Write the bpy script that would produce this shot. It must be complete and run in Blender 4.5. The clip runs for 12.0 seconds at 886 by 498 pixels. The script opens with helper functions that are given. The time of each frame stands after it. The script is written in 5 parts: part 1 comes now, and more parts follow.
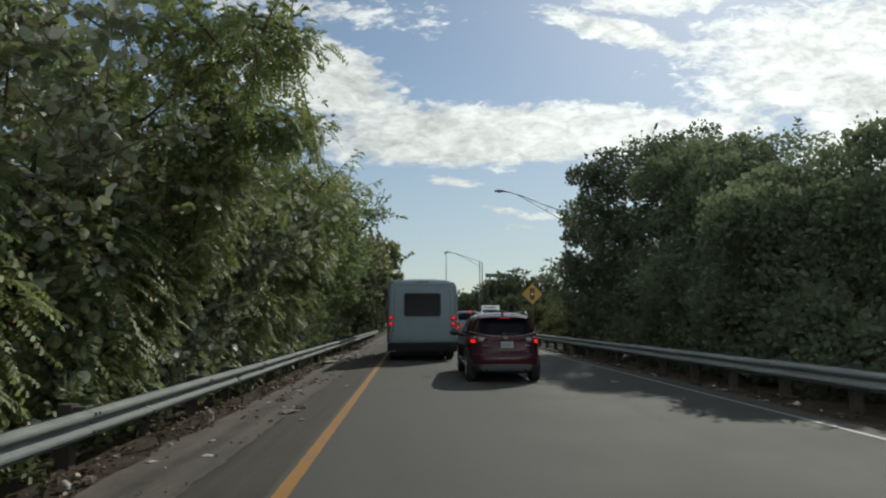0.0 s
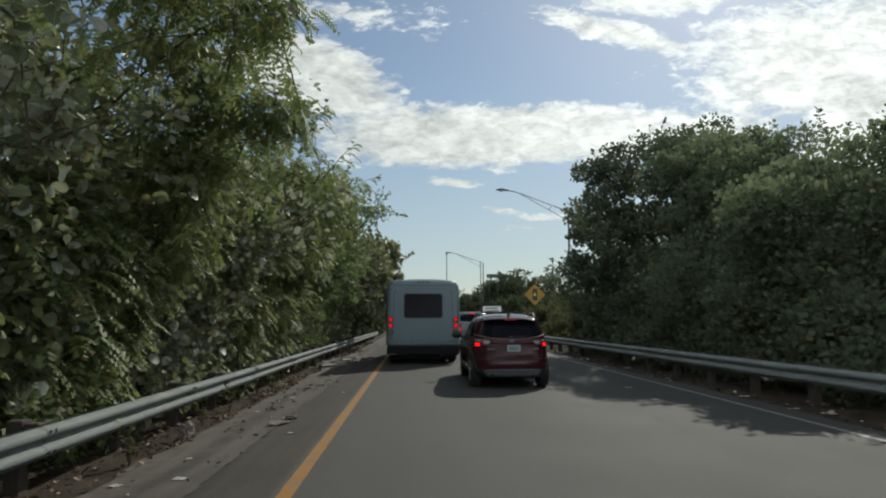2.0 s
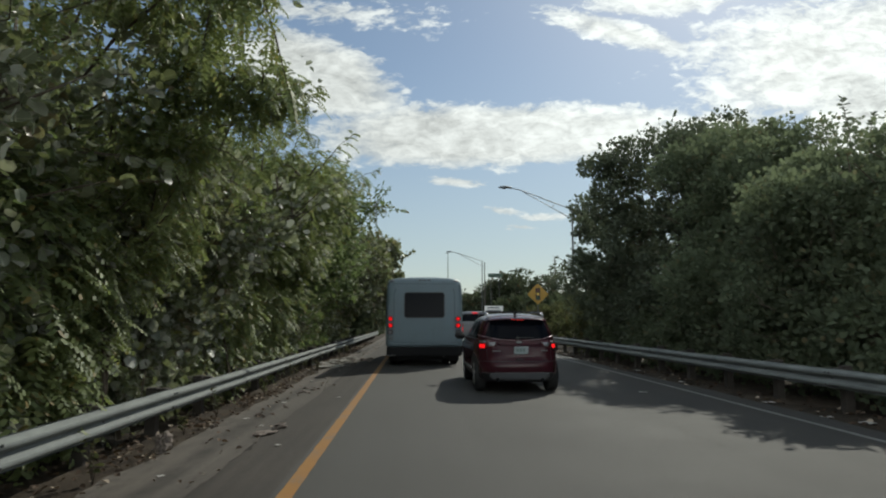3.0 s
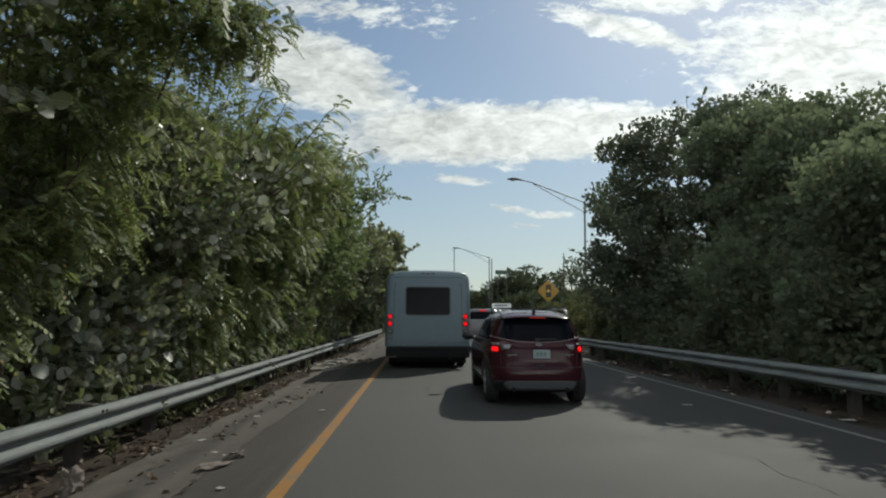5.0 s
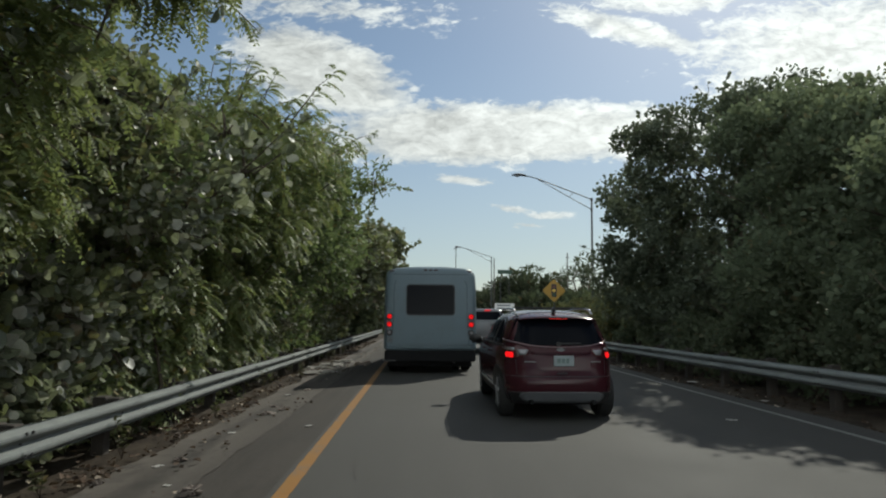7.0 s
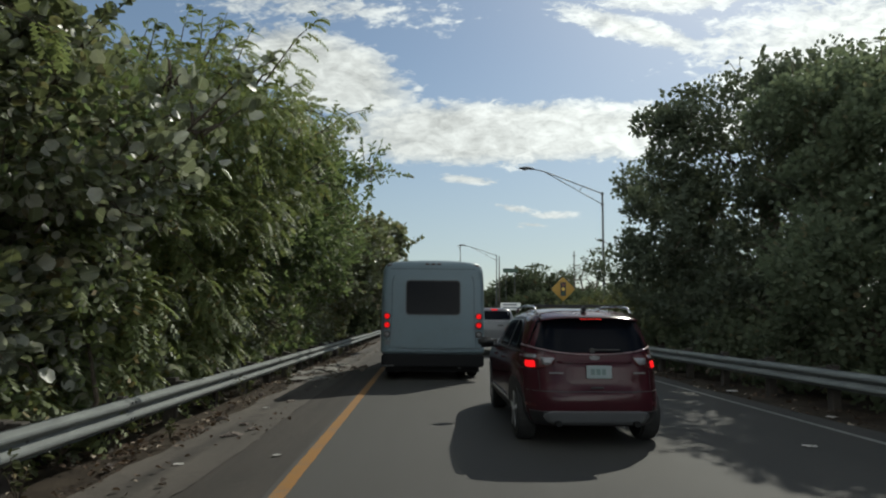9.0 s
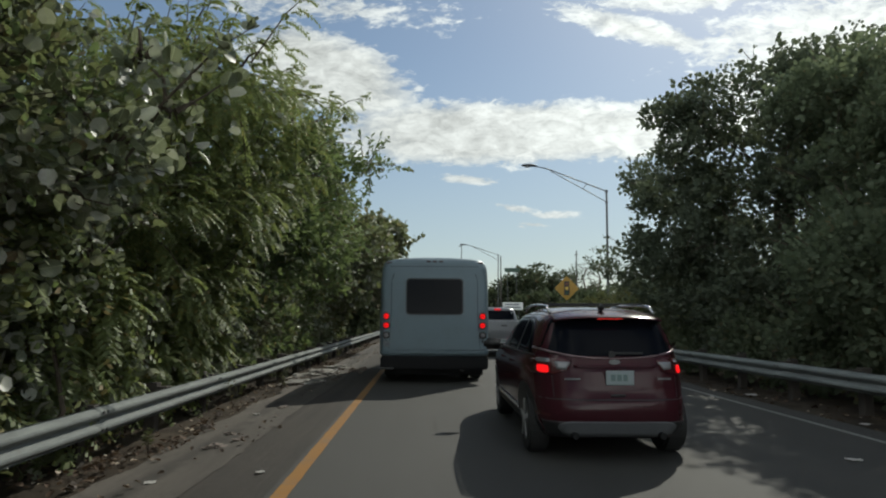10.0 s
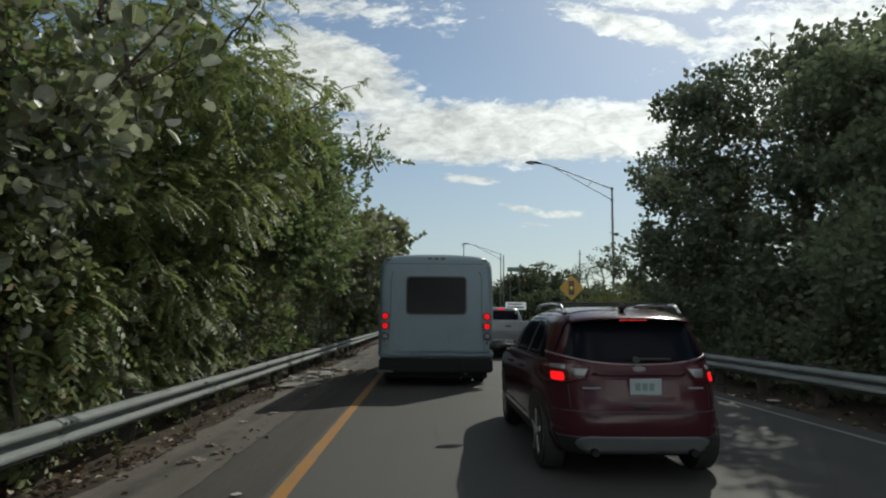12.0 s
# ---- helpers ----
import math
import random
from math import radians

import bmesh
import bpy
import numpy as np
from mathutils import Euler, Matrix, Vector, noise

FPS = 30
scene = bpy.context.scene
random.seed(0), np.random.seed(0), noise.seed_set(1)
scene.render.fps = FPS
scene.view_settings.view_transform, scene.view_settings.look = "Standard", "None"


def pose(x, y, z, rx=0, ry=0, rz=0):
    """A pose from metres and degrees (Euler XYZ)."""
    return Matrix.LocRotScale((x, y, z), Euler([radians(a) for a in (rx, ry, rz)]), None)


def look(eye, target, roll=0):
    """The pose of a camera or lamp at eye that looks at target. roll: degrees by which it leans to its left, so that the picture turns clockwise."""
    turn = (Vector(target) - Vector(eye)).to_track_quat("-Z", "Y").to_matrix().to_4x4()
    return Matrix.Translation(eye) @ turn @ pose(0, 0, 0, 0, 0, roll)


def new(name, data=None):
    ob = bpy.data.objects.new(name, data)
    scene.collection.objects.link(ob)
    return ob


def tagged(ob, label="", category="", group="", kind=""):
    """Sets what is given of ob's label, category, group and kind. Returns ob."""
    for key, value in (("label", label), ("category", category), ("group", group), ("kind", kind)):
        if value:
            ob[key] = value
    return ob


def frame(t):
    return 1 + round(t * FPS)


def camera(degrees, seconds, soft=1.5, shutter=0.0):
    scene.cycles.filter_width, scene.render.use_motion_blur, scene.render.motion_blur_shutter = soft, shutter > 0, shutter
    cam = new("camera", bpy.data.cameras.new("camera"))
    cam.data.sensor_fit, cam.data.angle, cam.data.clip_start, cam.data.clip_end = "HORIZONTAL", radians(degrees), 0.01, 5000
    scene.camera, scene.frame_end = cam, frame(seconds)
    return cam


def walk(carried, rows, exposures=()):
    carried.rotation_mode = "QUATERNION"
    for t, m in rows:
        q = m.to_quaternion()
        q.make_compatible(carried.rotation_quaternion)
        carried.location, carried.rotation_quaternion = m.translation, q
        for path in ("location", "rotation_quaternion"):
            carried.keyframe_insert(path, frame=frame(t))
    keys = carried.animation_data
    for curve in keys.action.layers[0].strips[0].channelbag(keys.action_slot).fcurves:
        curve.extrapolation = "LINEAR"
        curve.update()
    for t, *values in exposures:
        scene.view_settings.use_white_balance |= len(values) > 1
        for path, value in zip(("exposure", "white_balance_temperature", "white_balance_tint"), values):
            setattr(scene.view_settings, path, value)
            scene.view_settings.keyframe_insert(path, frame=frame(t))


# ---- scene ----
# ---------------------------------------------------------------- camera and walk
cam = camera(70.8, 12.0, soft=2.1)
PATH = [
    (0, (0.103, 1.183, 1.39), (0.194, 3.168, 1.616), 0.0),
    (0.5, (0.102, 1.591, 1.403), (0.192, 3.576, 1.627), 0.0),
    (1, (0.093, 1.744, 1.401), (0.184, 3.729, 1.627), 0.0),
    (1.5, (0.091, 1.827, 1.401), (0.182, 3.811, 1.63), -0.1),
    (2, (0.1, 2.034, 1.412), (0.19, 4.019, 1.641), -0.1),
    (2.5, (0.101, 2.38, 1.418), (0.19, 4.365, 1.646), -0.1),
    (3, (0.099, 2.837, 1.417), (0.186, 4.822, 1.645), -0.0),
    (5, (0.202, 4.847, 1.418), (0.269, 6.834, 1.639), 0.2),
    (5.5, (0.187, 5.111, 1.417), (0.253, 7.098, 1.637), 0.2),
    (6, (0.185, 5.418, 1.436), (0.252, 7.405, 1.656), 0.3),
    (6.5, (0.181, 5.829, 1.428), (0.246, 7.815, 1.65), 0.4),
    (7, (0.166, 6.25, 1.426), (0.23, 8.236, 1.647), 0.4),
    (9, (0.226, 8.046, 1.431), (0.277, 10.033, 1.651), 0.4),
    (9.5, (0.235, 8.404, 1.423), (0.284, 10.391, 1.643), 0.4),
    (10, (0.223, 8.756, 1.431), (0.271, 10.743, 1.651), 0.3),
    (10.5, (0.238, 9.124, 1.432), (0.284, 11.111, 1.652), 0.4),
    (11, (0.235, 9.317, 1.441), (0.28, 11.305, 1.659), 0.4),
    (11.5, (0.234, 9.422, 1.437), (0.278, 11.409, 1.658), 0.3),
    (12, (0.241, 9.492, 1.441), (0.282, 11.48, 1.66), 0.4),
]
walk(cam, [(t, look(eye, target, roll)) for t, eye, target, roll in PATH], exposures=[(0, -0.05, 6330, 3), (12, -0.05, 6330, 3)])

# ---------------------------------------------------------------- world and sun
SUN_AZ, SUN_EL = 31.0, 38.0          # degrees to the right of straight ahead, degrees up
SKY_STRENGTH, SUN_STRENGTH, CLOUD = 0.085, 3.5, 8.7


class Nodes:
    """A small writer of node trees."""

    def __init__(self, tree):
        self.t = tree
        tree.nodes.clear()

    def add(self, kind, **kw):
        n = self.t.nodes.new(kind)
        for k, v in kw.items():
            if k == "op":
                n.operation = v
            elif k == "blend":
                n.blend_type = v
            elif k == "dtype":
                n.data_type = v
        return n

    def link(self, a, b):
        if hasattr(a, "is_linked") or hasattr(a, "links"):
            self.t.links.new(a, b)
        else:
            b.default_value = a

    def math(self, op, a, b=0.0, c=None, clamp=False):
        n = self.add("ShaderNodeMath", op=op)
        n.use_clamp = clamp
        self.link(a, n.inputs[0])
        self.link(b, n.inputs[1])
        if c is not None:
            self.link(c, n.inputs[2])
        return n.outputs[0]

    def vmath(self, op, a, b=None):
        n = self.add("ShaderNodeVectorMath", op=op)
        self.link(a, n.inputs[0])
        if b is not None:
            self.link(b, n.inputs[1])
        return n.outputs["Value"] if op in ("DOT_PRODUCT", "LENGTH") else n.outputs[0]

    def add_z(self, vec):
        n = self.add("ShaderNodeSeparateXYZ")
        self.link(vec, n.inputs[0])
        return n.outputs[2]

    def noise(self, vec, scale, detail=4.0, rough=0.55, dist=0.0):
        n = self.add("ShaderNodeTexNoise")
        if vec is not None:
            self.link(vec, n.inputs["Vector"])
        n.inputs["Scale"].default_value = scale
        n.inputs["Detail"].default_value = detail
        n.inputs["Roughness"].default_value = rough
        n.inputs["Distortion"].default_value = dist
        return n.outputs["Fac"]

    def ramp(self, fac, stops):
        n = self.add("ShaderNodeValToRGB")
        el = n.color_ramp.elements
        while len(el) > 1:
            el.remove(el[-1])
        for k, (p, c) in enumerate(stops):
            e = el[0] if k == 0 else el.new(p)
            e.position = p
            e.color = (*c, 1) if len(c) == 3 else c
        self.link(fac, n.inputs[0])
        return n.outputs[0]

    def smooth(self, v, lo, hi):
        n = self.add("ShaderNodeMapRange")
        n.interpolation_type = "SMOOTHSTEP"
        self.link(v, n.inputs[0])
        n.inputs[1].default_value, n.inputs[2].default_value = lo, hi
        return n.outputs[0]

    def mix(self, fac, a, b, blend="MIX"):
        n = self.add("ShaderNodeMix", dtype="RGBA", blend=blend)
        self.link(fac, n.inputs[0])
        for v, s in ((a, n.inputs[6]), (b, n.inputs[7])):
            self.link((*v, 1) if isinstance(v, tuple) and len(v) == 3 else v, s)
        return n.outputs[2]


def build_world():
    world = bpy.data.worlds.new("sky")
    scene.world = world
    world.use_nodes = True
    N = Nodes(world.node_tree)
    sky = N.add("ShaderNodeTexSky")
    sky.sky_type, sky.sun_disc = "NISHITA", False
    sky.sun_elevation, sky.sun_rotation = radians(SUN_EL), radians(SUN_AZ)
    sky.air_density, sky.dust_density, sky.ozone_density = 1.0, 0.55, 1.8
    way = N.add("ShaderNodeTexCoord").outputs["Generated"]
    # axes of the part of the sky that lies over the road: across, ahead, up
    yaw, tilt = radians(-1.9), radians(6.4)
    ahead = Vector((-math.sin(yaw) * math.cos(tilt), math.cos(yaw) * math.cos(tilt), math.sin(tilt)))
    across = Vector((math.cos(yaw), math.sin(yaw), 0))
    up = across.cross(ahead)
    d = N.math("MAXIMUM", N.vmath("DOT_PRODUCT", way, tuple(ahead)), 0.08)
    u = N.math("DIVIDE", N.vmath("DOT_PRODUCT", way, tuple(across)), d)
    v = N.math("DIVIDE", N.vmath("DOT_PRODUCT", way, tuple(up)), d)
    join = N.add("ShaderNodeCombineXYZ")
    N.link(u, join.inputs[0]), N.link(N.math("MULTIPLY", v, 1.7), join.inputs[1])
    plane = join.outputs[0]
    big = N.noise(plane, 5.0, 4.0, 0.55, 0.3)
    drawn = N.vmath("MULTIPLY", plane, (0.95, 1.2, 1))
    mid = N.noise(drawn, 13.0, 6.0, 0.60, 0.7)
    fine = N.noise(drawn, 42.0, 8.0, 0.66, 0.6)
    warp = N.math("ADD", N.math("MULTIPLY", N.math("SUBTRACT", mid, 0.5), 1.1),
                  N.math("ADD", N.math("MULTIPLY", N.math("SUBTRACT", fine, 0.5), 0.9), N.math("MULTIPLY", N.math("SUBTRACT", big, 0.5), 0.8)))
    # banks of cloud: across, up, half width, half height, slope, weight
    banks = [(0.12, 0.186, 0.36, 0.056, 0.01, 1.0), (-0.20, 0.282, 0.155, 0.070, -0.28, 0.9), (0.66, 0.31, 0.29, 0.125, 0.06, 0.66),
             (0.29, 0.352, 0.155, 0.023, -0.25, 0.85), (0.45, 0.200, 0.16, 0.026, 0.12, 0.8), (0.38, 0.402, 0.15, 0.026, 0.0, 0.8),
             (-0.20, 0.385, 0.20, 0.020, -0.05, 0.35), (0.85, 0.20, 0.30, 0.12, 0.0, 1.2), (0.62, 0.66, 0.45, 0.17, 0.1, 1.1), (-0.60, 0.66, 0.40, 0.12, 0.1, 0.8),
             (-0.045, 0.366, 0.025, 0.009, -0.3, 0.12),
             (0.030, 0.110, 0.055, 0.008, -0.08, 0.62), (0.105, 0.064, 0.04, 0.007, -0.12, 0.5), (0.165, 0.053, 0.045, 0.008, 0.03, 0.55), (0.135, 0.038, 0.045, 0.007, 0.03, 0.45)]
    total = None
    for cu, cv, ru, rv, slope, weight in banks:
        a = N.math("SUBTRACT", u, cu)
        b = N.math("SUBTRACT", N.math("SUBTRACT", v, cv), N.math("MULTIPLY", a, slope))
        a, b = N.math("ABSOLUTE", N.math("DIVIDE", a, ru)), N.math("ABSOLUTE", N.math("DIVIDE", b, rv))
        r = N.math("POWER", N.math("ADD", N.math("POWER", a, 2.6), N.math("POWER", b, 2.6)), 1 / 2.6)
        m = N.math("MULTIPLY", N.math("SUBTRACT", 1.0, r), weight * (1.6 if rv > 0.04 else 0.9))
        total = m if total is None else N.math("MAXIMUM", total, m)
    total = N.math("MAXIMUM", total, -1.2)
    depth = N.math("ADD", total, N.math("MULTIPLY", warp, 1.05))
    bank = N.math("ADD", N.math("MULTIPLY", N.smooth(depth, -0.01, 0.26), 0.66), N.math("MULTIPLY", N.smooth(depth, 0.10, 0.65), 0.34))
    # cloud cover of the rest of the sky
    rest = N.smooth(N.noise(N.vmath("MULTIPLY", way, (1, 1, 2.2)), 2.6, 6.0, 0.6, 0.4), 0.40, 0.62)
    front = N.smooth(N.vmath("DOT_PRODUCT", way, tuple(ahead)), 0.35, 0.6)
    cover = N.math("ADD", N.math("MULTIPLY", bank, front), N.math("MULTIPLY", rest, N.math("SUBTRACT", 1.0, front)))
    # clouds are brighter near the sun and, lit from the front, opposite to it
    s = Vector((math.sin(radians(SUN_AZ)) * math.cos(radians(SUN_EL)), math.cos(radians(SUN_AZ)) * math.cos(radians(SUN_EL)), math.sin(radians(SUN_EL))))
    to_sun = N.vmath("DOT_PRODUCT", way, tuple(s))
    near_sun = N.math("ADD", N.math("MULTIPLY", N.smooth(to_sun, 0.78, 0.97), 0.40), N.math("MULTIPLY", N.smooth(to_sun, 0.5, -0.5), 3.0))
    shade = N.math("ADD", 1.0, N.math("MULTIPLY", N.math("SUBTRACT", fine, 0.52), 0.9))
    shade = N.math("ADD", shade, N.math("MULTIPLY", N.math("SUBTRACT", mid, 0.51), 1.25))
    power = N.math("MULTIPLY", N.math("ADD", CLOUD, N.math("MULTIPLY", near_sun, CLOUD)), N.math("MINIMUM", N.math("MAXIMUM", shade, 0.66), 1.2))
    white = N.vmath("SCALE", (1.0, 1.0, 0.975))
    N.link(power, white.node.inputs["Scale"])
    low = N.math("ADD", 0.10, N.math("MULTIPLY", N.smooth(N.add_z(way), 0.42, 0.0), 0.50))      # haze that thickens to the horizon
    veil = N.mix(low, sky.outputs[0], (5.9, 6.4, 6.4, 1))
    colour = N.mix(cover, veil, white)
    bg = N.add("ShaderNodeBackground")
    N.link(colour, bg.inputs[0])
    bg.inputs[1].default_value = SKY_STRENGTH
    out = N.add("ShaderNodeOutputWorld")
    N.link(bg.outputs[0], out.inputs[0])


build_world()
lamp = bpy.data.lights.new("sun", "SUN")
lamp.energy, lamp.angle, lamp.color = SUN_STRENGTH, radians(0.6), (1.0, 0.93, 0.82)
sun = new("sun", lamp)
sun.matrix_world = look((math.sin(radians(SUN_AZ)) * 50, math.cos(radians(SUN_AZ)) * 50, math.tan(radians(SUN_EL)) * 50), (0, 0, 0))


# ---------------------------------------------------------------- materials
def material(name, build):
    m = bpy.data.materials.new(name)
    m.use_nodes = True
    N = Nodes(m.node_tree)
    out = N.add("ShaderNodeOutputMaterial")
    N.link(build(N), out.inputs[0])
    return m


def bsdf(N, colour, rough=0.6, metal=0.0, spec=0.5, bump=None, strength=0.3, dist=0.02, **kw):
    p = N.add("ShaderNodeBsdfPrincipled")
    N.link((*colour, 1) if isinstance(colour, tuple) else colour, p.inputs["Base Color"])
    N.link(rough, p.inputs["Roughness"])
    N.link(metal, p.inputs["Metallic"])
    p.inputs["Specular IOR Level"].default_value = spec
    for k, v in kw.items():
        N.link(v, p.inputs[k.replace("_", " ")])
    if bump is not None:
        b = N.add("ShaderNodeBump")
        b.inputs["Strength"].default_value, b.inputs["Distance"].default_value = strength, dist
        N.link(bump, b.inputs["Height"])
        N.link(b.outputs[0], p.inputs["Normal"])
    return p.outputs[0]


def where(N):
    return N.add("ShaderNodeTexCoord").outputs["Object"]


def plain(name, colour, rough=0.5, metal=0.0, vary=0.12, scale=9.0, spec=0.5, **kw):
    def build(N):
        n = N.noise(where(N), scale, 5.0)
        c = N.mix(n, tuple(max(0, x * (1 - vary)) for x in colour), tuple(min(1, x * (1 + vary)) for x in colour))
        r = N.math("ADD", rough - 0.06, N.math("MULTIPLY", n, 0.12))
        return bsdf(N, c, r, metal, spec, **kw)
    return material(name, build)


def asphalt(name, base, streak=0.25, tint=(1, 1, 1), across=1.6, runoff=None):
    def build(N):
        p = where(N)
        grit = N.noise(p, 170.0, 3.0, 0.7)
        patch = N.noise(p, 0.55, 6.0, 0.6, 0.3)
        lane = N.noise(N.vmath("MULTIPLY", p, (across, across * 0.04, 1)), 1.0, 5.0, 0.6)
        blot = N.smooth(N.noise(p, 2.3, 6.0, 0.7, 0.6), 0.62, 0.78)
        f = N.math("ADD", N.math("MULTIPLY", patch, 0.5), N.math("MULTIPLY", lane, 0.5))
        lo, hi = base * (1 - streak), base * (1 + streak)
        c = N.ramp(f, [(0.3, tuple(lo * t for t in tint)), (0.7, tuple(hi * t for t in tint))])
        c = N.mix(N.math("MULTIPLY", blot, 0.35), c, tuple(base * 0.55 * t for t in tint))
        mottle = N.noise(N.vmath("MULTIPLY", p, (1, 0.35, 1)), 24.0, 6.0, 0.75, 0.3)
        c = N.mix(N.math("MULTIPLY", N.smooth(mottle, 0.50, 0.72), streak), c, tuple(base * 0.45 * t for t in tint))
        c = N.mix(N.math("MULTIPLY", N.smooth(mottle, 0.46, 0.28), streak * 0.8), c, tuple(min(1, base * 1.9) * t for t in tint))
        c = N.mix(N.math("MULTIPLY", N.smooth(grit, 0.5, 0.75), 0.3), c, tuple(min(1, base * 1.9) * t for t in tint))
        if runoff is not None:
            cut = N.add("ShaderNodeSeparateXYZ")
            N.link(p, cut.inputs[0])
            wander = N.math("MULTIPLY", N.math("SUBTRACT", N.noise(N.vmath("MULTIPLY", p, (0.3, 0.35, 1)), 1.0, 5.0, 0.6), 0.5), 0.75)
            off = N.math("ABSOLUTE", N.math("ADD", N.math("SUBTRACT", cut.outputs[0], runoff), wander))
            wet = N.math("MULTIPLY", N.smooth(off, 0.20, 0.03), N.smooth(N.noise(p, 1.7, 5.0, 0.7, 0.4), 0.34, 0.6))
            c = N.mix(N.math("MULTIPLY", wet, 0.75), c, tuple(base * 0.36 * t for t in tint))
            sand = N.math("MULTIPLY", N.smooth(N.math("ADD", cut.outputs[0], wander), runoff - 0.08, runoff - 0.45), N.smooth(N.noise(p, 3.1, 6.0, 0.7), 0.36, 0.62))
            c = N.mix(N.math("MULTIPLY", sand, 0.7), c, tuple(base * 1.75 * t for t in tint))
        return bsdf(N, c, N.math("ADD", 0.72, N.math("MULTIPLY", patch, 0.2)), 0, 0.4, grit, 0.5, 0.006)
    return material(name, build)


def paint_line(name, colour, under):
    def build(N):
        p = where(N)
        w = N.smooth(N.math("ADD", N.math("MULTIPLY", N.noise(p, 26.0, 5.0, 0.7), 0.6), N.math("MULTIPLY", N.noise(p, 2.0, 4.0), 0.5)), 0.54, 0.70)
        c = N.mix(N.noise(p, 6.0, 4.0), tuple(x * 0.75 for x in colour), colour)
        c = N.mix(N.math("MULTIPLY", w, 0.75), c, under)
        return bsdf(N, c, 0.62, 0, 0.4, N.noise(p, 150.0), 0.3, 0.004)
    return material(name, build)


def leaf(name, light, dark, under, gloss=0.42, through_it=0.30, odd=(0.20, 0.13, 0.03), odd_share=0.03, spec=0.5, pale=(0.42, 0.44, 0.38), glint_share=0.0, veins=0.0):
    def build(N):
        g = N.add("ShaderNodeNewGeometry")
        r = g.outputs["Random Per Island"]
        half = tuple((a + b) / 2 for a, b in zip(light, dark))
        p = 1.0 - odd_share - glint_share
        # the pale stop whitens a share of leaves: undersides and painted sky glints
        stops = [(0.0, dark), (0.45, half), (p - 0.03, light)] + ([(p, pale), (1.0 - odd_share - 0.005, pale)] if glint_share else []) + [(1.0 - odd_share, odd), (1.0, odd)]
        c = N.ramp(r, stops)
        c = N.mix(N.math("MULTIPLY", N.noise(where(N), 0.8, 3.0), 0.35), c, dark)
        if veins:
            # midrib and side veins, paler than the blade, and a blotched blade between them
            uv = N.add("ShaderNodeUVMap")
            cut = N.add("ShaderNodeSeparateXYZ")
            N.link(uv.outputs[0], cut.inputs[0])
            off = N.math("ABSOLUTE", cut.outputs[1])
            rib = N.smooth(off, 0.035, 0.012)
            wave = N.math("FRACT", N.math("MULTIPLY", N.math("SUBTRACT", cut.outputs[0], N.math("MULTIPLY", off, 0.75)), 6.0))
            side = N.smooth(N.math("ABSOLUTE", N.math("SUBTRACT", wave, 0.5)), 0.10, 0.03)
            c = N.mix(N.math("MULTIPLY", N.noise(where(N), 26.0, 3.0, 0.6), 0.55), c, tuple(x * 0.5 for x in dark))
            c = N.mix(N.math("MULTIPLY", N.math("MAXIMUM", rib, N.math("MULTIPLY", side, 0.6)), veins), c, tuple(min(1, x * 1.5 + 0.06) for x in light))
        top = bsdf(N, c, N.math("ADD", gloss, N.math("MULTIPLY", N.noise(where(N), 14.0, 2.0), 0.2)), 0, spec)
        tr = N.add("ShaderNodeBsdfTranslucent")
        N.link(N.mix(0.6, c, (*under, 1)), tr.inputs[0])
        mixer = N.add("ShaderNodeMixShader")
        mixer.inputs[0].default_value = through_it
        N.link(top, mixer.inputs[1]), N.link(tr.outputs[0], mixer.inputs[2])
        return mixer.outputs[0]
    return material(name, build)


def glow(name, colour, power):
    def build(N):
        return bsdf(N, tuple(x * 0.15 for x in colour), 0.6, 0.0, 0.04, Emission_Color=(*colour, 1), Emission_Strength=power)
    return material(name, build)


def earth(name, a, b, c3):
    def build(N):
        p = where(N)
        n, m = N.noise(p, 1.4, 7.0, 0.65, 0.4), N.noise(p, 22.0, 6.0, 0.7)
        c = N.ramp(n, [(0.3, a), (0.5, b), (0.7, c3)])
        c = N.mix(N.math("MULTIPLY", N.smooth(m, 0.45, 0.7), 0.5), c, tuple(x * 0.45 for x in b))
        return bsdf(N, c, 0.92, 0, 0.2, m, 0.9, 0.03)
    return material(name, build)


M = {}
M["road"] = asphalt("worn_grey_asphalt", 0.041, 0.2, (1.03, 0.99, 0.92))
M["shoulder"] = asphalt("dark_shoulder_asphalt", 0.031, 0.6, (1.14, 0.95, 0.80), 5.0)
M["gutter"] = asphalt("dusty_concrete", 0.064, 0.6, (1.12, 0.97, 0.84), 4.0, -2.38)
M["yellow"] = paint_line("yellow_road_paint", (0.275, 0.128, 0.02), (0.12, 0.11, 0.1, 1))
M["white_line"] = paint_line("white_road_paint", (0.22, 0.22, 0.21), (0.11, 0.11, 0.105, 1))
M["soil"] = earth("leafy_soil", (0.020, 0.015, 0.011), (0.045, 0.034, 0.024), (0.085, 0.068, 0.05))
M["ground"] = earth("dry_grass_ground", (0.035, 0.04, 0.018), (0.06, 0.06, 0.03), (0.10, 0.085, 0.05))


